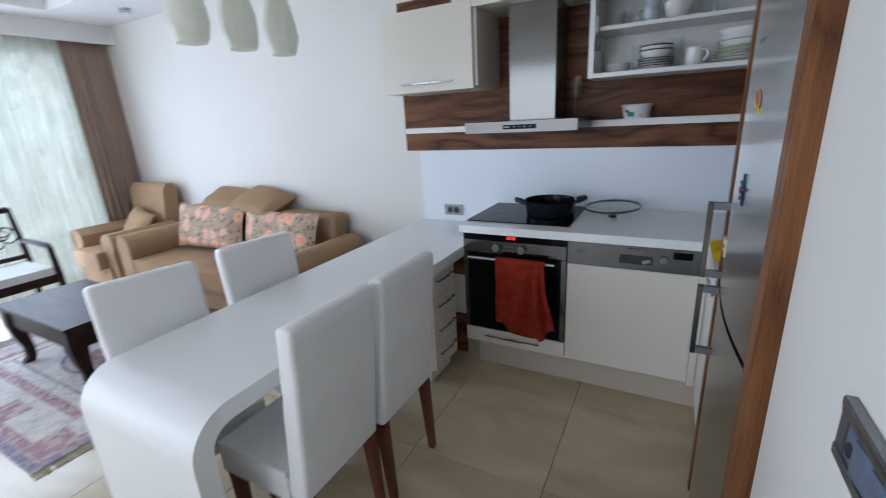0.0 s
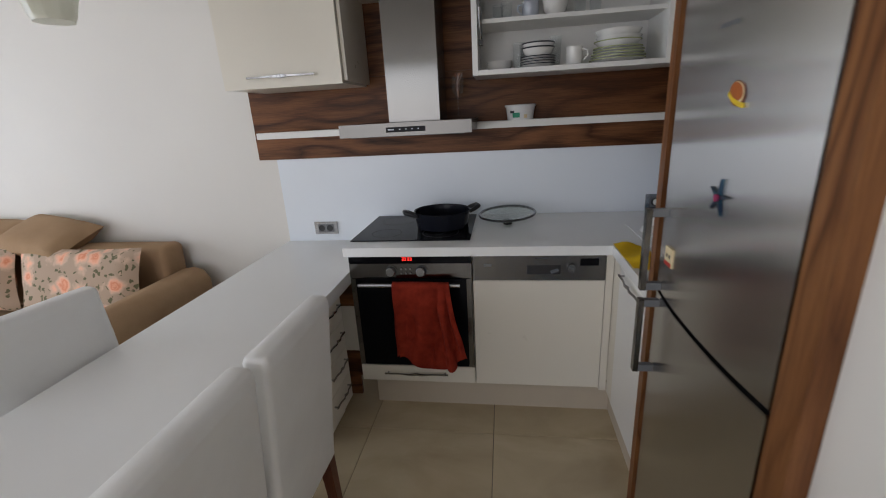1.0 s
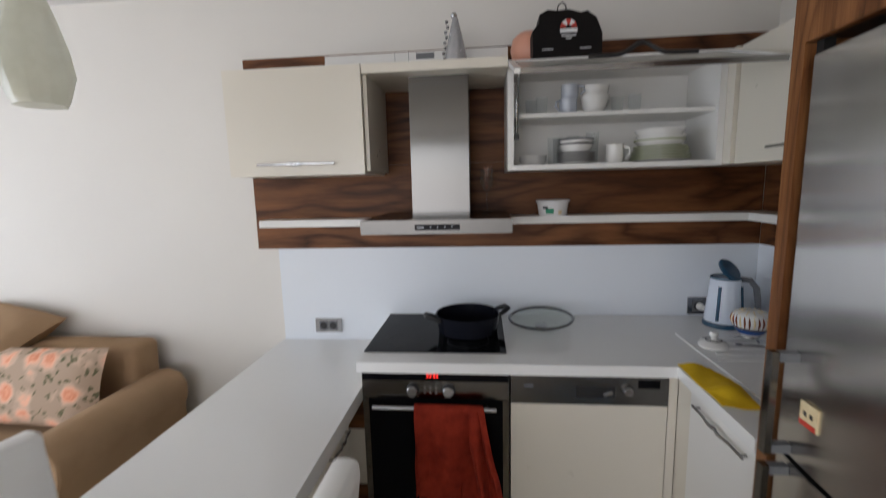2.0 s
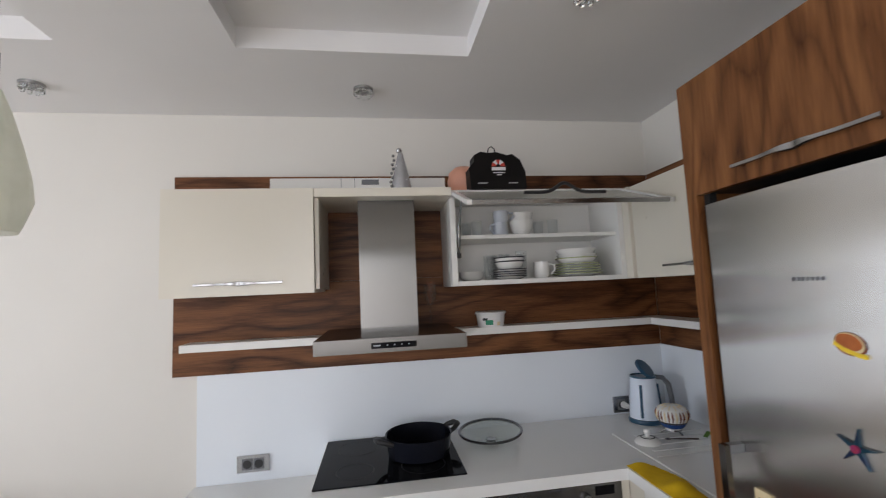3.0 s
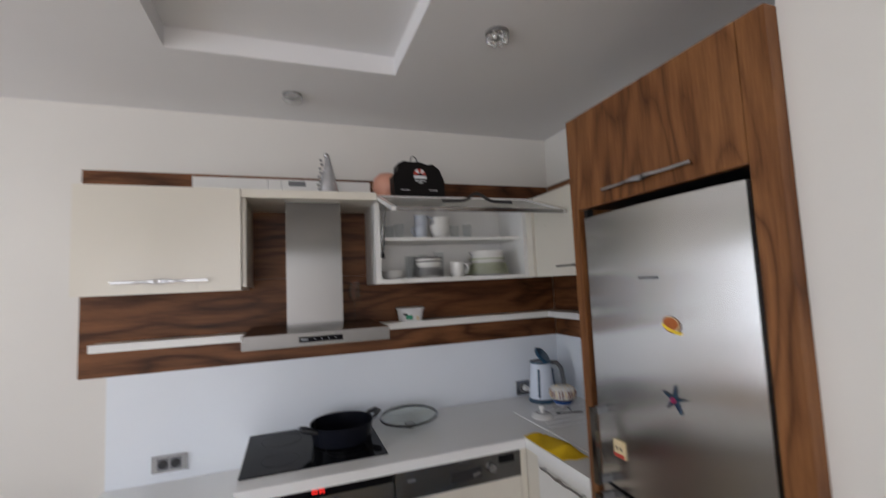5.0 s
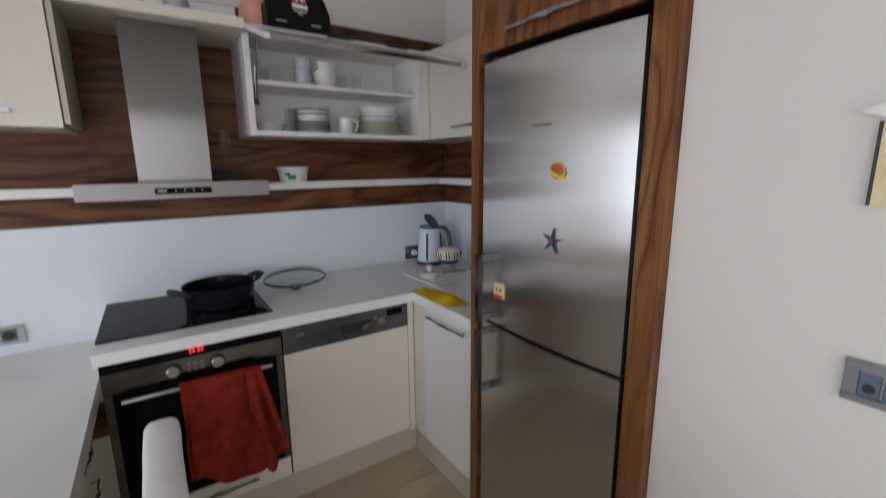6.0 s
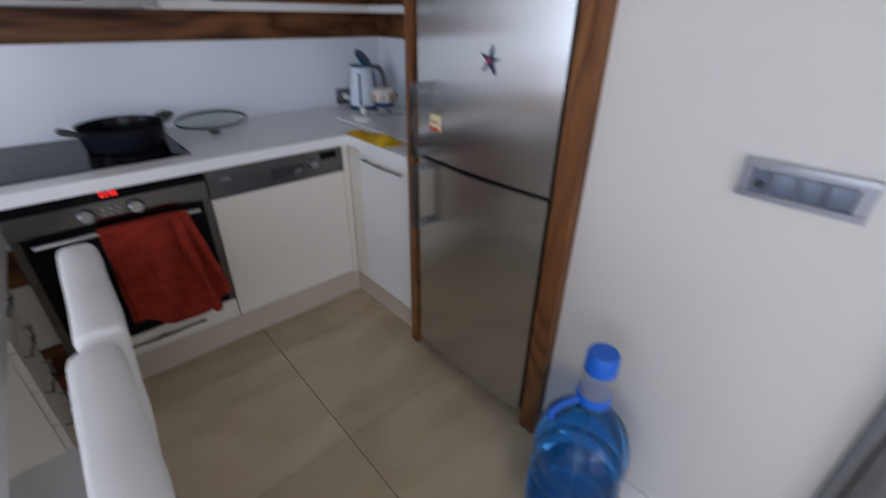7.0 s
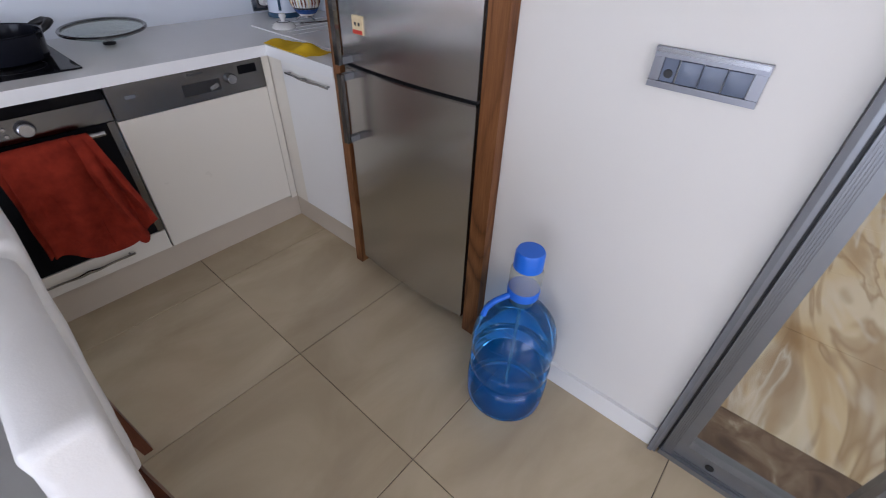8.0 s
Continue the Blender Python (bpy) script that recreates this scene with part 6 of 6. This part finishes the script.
prism(bm, [(-0.884, 1.486), (-0.904, 1.474), (-0.929, 1.465), (-0.944, 1.463), (-0.943, 1.471), (-0.927, 1.475), (-0.904, 1.483), (-0.886, 1.494)], lambda a, b, d: (xx + d, a, b), -0.005, -0.001)
part("ribbon", bm, M_YPRINT, burger, edge=0.001)
star = thing("fridge_magnet", (1.19, -0.91, 1.28), "glittering blue star fridge magnet with red centre", "magnet", "fridge magnets")
bm = bmesh.new()
xx = on_door(-0.91)
out = []
for k in range(10):
    a, r = math.pi / 2 + 0.15 + 2 * math.pi * k / 10, (0.041 if k % 2 == 0 else 0.0095)
    out.append((-0.905 + r * math.cos(a), 1.283 + r * math.sin(a)))
prism(bm, out, lambda a, b, d: (xx + d, a, b), -0.007, -0.0005)
part("star_body", bm, M_STARBLUE, star, edge=0.002)
disc(-0.905, 1.283, 0.008, 0.008, 0.0072, M_STARRED, star, "centre", 0, 14, 0.004)
st = thing("fridge_magnet", (1.2, -0.662, 1.07), "small cream picture magnet with a red foot", "magnet", "fridge magnets")
xx = on_door(-0.668)
part("card", cube(xx - 0.006, xx - 0.001, -0.690, -0.640, 1.042, 1.096), M_CREAMP, st, edge=0.001)
part("red_foot", cube(xx - 0.0072, xx - 0.0062, -0.688, -0.642, 1.043, 1.055), M_RED, st)
for y in (-0.656, -0.674):
    part("dot", cube(xx - 0.0072, xx - 0.0062, y - 0.004, y + 0.004, 1.067, 1.077), M_INK, st)

# ---- on and by the east wall ----
sw = thing("switch_panel", (EAST, -1.665, 1.115), "satin steel switch plate with four grey-blue modules", "switch")
M_SWITCH = surface("blue_grey_switch", (0.13, 0.155, 0.22), (0.11, 0.135, 0.19), 9.0, 0.3)
M_SATIN = surface("satin_silver_frame", (0.29, 0.29, 0.31), (0.25, 0.25, 0.27), 6.0, 0.35, 0.9, fine=12, spread=0.02)
fr = part("frame", boxes((EAST - 0.012, EAST - 0.0005, -1.77, -1.562, 1.138, 1.157), (EAST - 0.012, EAST - 0.0005, -1.77, -1.562, 1.078, 1.091), (EAST - 0.011, EAST - 0.0005, -1.583, -1.5625, 1.0915, 1.1375), (EAST - 0.011, EAST - 0.0005, -1.7695, -1.748, 1.0915, 1.1375)), M_SATIN, sw, edge=0.004)
part("top_strip", cube(EAST - 0.0135, EAST - 0.0125, -1.768, -1.564, 1.147, 1.1555), M_CHROME, fr)
part("socket_module", cube(EAST - 0.009, EAST - 0.0005, -1.612, -1.584, 1.092, 1.137), M_SWITCH, fr, edge=0.001)
part("aerial_hole", turned([(0.0, 0.0), (0.008, 0.0), (0.009, 0.002), (0.0, 0.002)], (EAST - 0.0112, -1.598, 1.108), 16, "x"), M_BLACK, fr)
for i in range(3):
    y = -1.658 - i * 0.044
    part("rocker", spin(cube(EAST - 0.012, EAST - 0.002, y, y + 0.042, 1.0925, 1.1365), (EAST - 0.006, y + 0.021, 1.11), 0, 0, 6), M_SWITCH, fr, edge=0.001)
sw.location.y = -1.675
rack = thing("key_rack", (EAST, -1.63, 1.51), "small beige house-shaped plaque fixed on the wall", "wall plaque")
part("plate", cube(EAST - 0.012, EAST - 0.0005, -1.70, -1.566, 1.432, 1.575), M_CREAMP, rack, edge=0.003)
part("edge_strip", cube(EAST - 0.010, EAST - 0.0005, -1.5655, -1.560, 1.434, 1.575), M_INK, rack)
bm = bmesh.new()
prism(bm, [(-1.535, 1.592), (-1.57, 1.580), (-1.695, 1.580), (-1.73, 1.592), (-1.633, 1.640)], lambda a, b, d: (d, a, b), EAST - 0.014, EAST - 0.0005)
part("roof", bm, M_WHITE, rack, edge=0.001)


def water_bottle():
    x, y = 1.094, -1.456
    w = thing("water_bottle", (x, y, 0.0), "large empty blue water bottle with a hand pump", "water bottle")
    prof = [(0.0, 0.012), (0.10, 0.006), (0.122, 0.0005), (0.133, 0.010), (0.136, 0.05), (0.136, 0.118), (0.131, 0.128), (0.122, 0.137), (0.122, 0.146), (0.130, 0.156), (0.134, 0.166), (0.134, 0.196), (0.130, 0.205), (0.124, 0.214), (0.124, 0.222), (0.130, 0.231), (0.134, 0.242), (0.135, 0.285), (0.130, 0.325), (0.116, 0.368), (0.088, 0.405), (0.052, 0.428), (0.031, 0.437), (0.028, 0.475)]
    body = part("bottle", turned(prof, (x, y, 0), 40), M_WATERBLUE, w, smooth=True)
    part("neck_ring", turned([(0.029, 0.455), (0.036, 0.456), (0.036, 0.474), (0.029, 0.475)], (x, y, 0), 24), M_BLUEDARK, body, smooth=True)
    p = part("pump_collar", turned([(0.0, 0.476), (0.036, 0.476), (0.047, 0.484), (0.048, 0.508), (0.046, 0.512), (0.0, 0.512)], (x, y, 0), 24), M_BLUEP, w, smooth=True)
    part("pump_bellows", turned([(0.045, 0.5125), (0.047, 0.520), (0.047, 0.575), (0.043, 0.586), (0.040, 0.588)], (x, y, 0), 24), M_CLEARP, w, smooth=True)
    part("pump_button", turned([(0.0, 0.589), (0.042, 0.589), (0.041, 0.640), (0.037, 0.647), (0.0, 0.648)], (x, y, 0), 28), M_BLUEP, w, smooth=True)
    part("spout", bar([(x - 0.035, y + 0.02, 0.492), (x - 0.075, y + 0.045, 0.478), (x - 0.098, y + 0.058, 0.458), (x - 0.103, y + 0.062, 0.43)], 0.009, 10), M_BLUEP, w, smooth=True)
    part("dip_tube", bar([(x, y, 0.47), (x + 0.004, y, 0.03)], 0.006, 8), M_CLEARP, w, smooth=True)


water_bottle()

# ---- floor tiles ----
PITCH, GAP = 0.611, 0.0024
TILE_MESHES = {}


def tile_mesh(w, d):
    key = (round(w, 3), round(d, 3))
    if key not in TILE_MESHES:
        bm = bmesh.new()
        c = 0.0015
        lo = [bm.verts.new(p) for p in ((0, 0, -0.0052), (w, 0, -0.0052), (w, d, -0.0052), (0, d, -0.0052))]
        mid = [bm.verts.new(p) for p in ((0, 0, -c), (w, 0, -c), (w, d, -c), (0, d, -c))]
        hi = [bm.verts.new(p) for p in ((c, c, 0), (w - c, c, 0), (w - c, d - c, 0), (c, d - c, 0))]
        for a, b in ((lo, mid), (mid, hi)):
            for i in range(4):
                bm.faces.new([a[i], a[(i + 1) % 4], b[(i + 1) % 4], b[i]])
        bm.faces.new(hi)
        me = bpy.data.meshes.new("tile")
        bm.to_mesh(me)
        bm.free()
        me.materials.append(M_TILE)
        TILE_MESHES[key] = me
    return TILE_MESHES[key]


for i in range(-9, 3):
    for j in range(-9, 4):
        xa, xb = 0.69 + (i - 1) * PITCH, 0.69 + i * PITCH
        ya, yb = -0.777 + (j - 1) * PITCH, -0.777 + j * PITCH
        xa, ya, yb = max(xa, WEST), max(ya, SOUTH), min(yb, NORTH)
        xb = min(xb, 1.90)
        if xb - xa < 0.02 or yb - ya < 0.02 or (xa > 1.28 and ya < -1.3):
            continue
        t = new("tile", tile_mesh(xb - xa - GAP, yb - ya - GAP))
        t.location = (xa + GAP / 2, ya + GAP / 2, 0.0)
        t.parent = floor
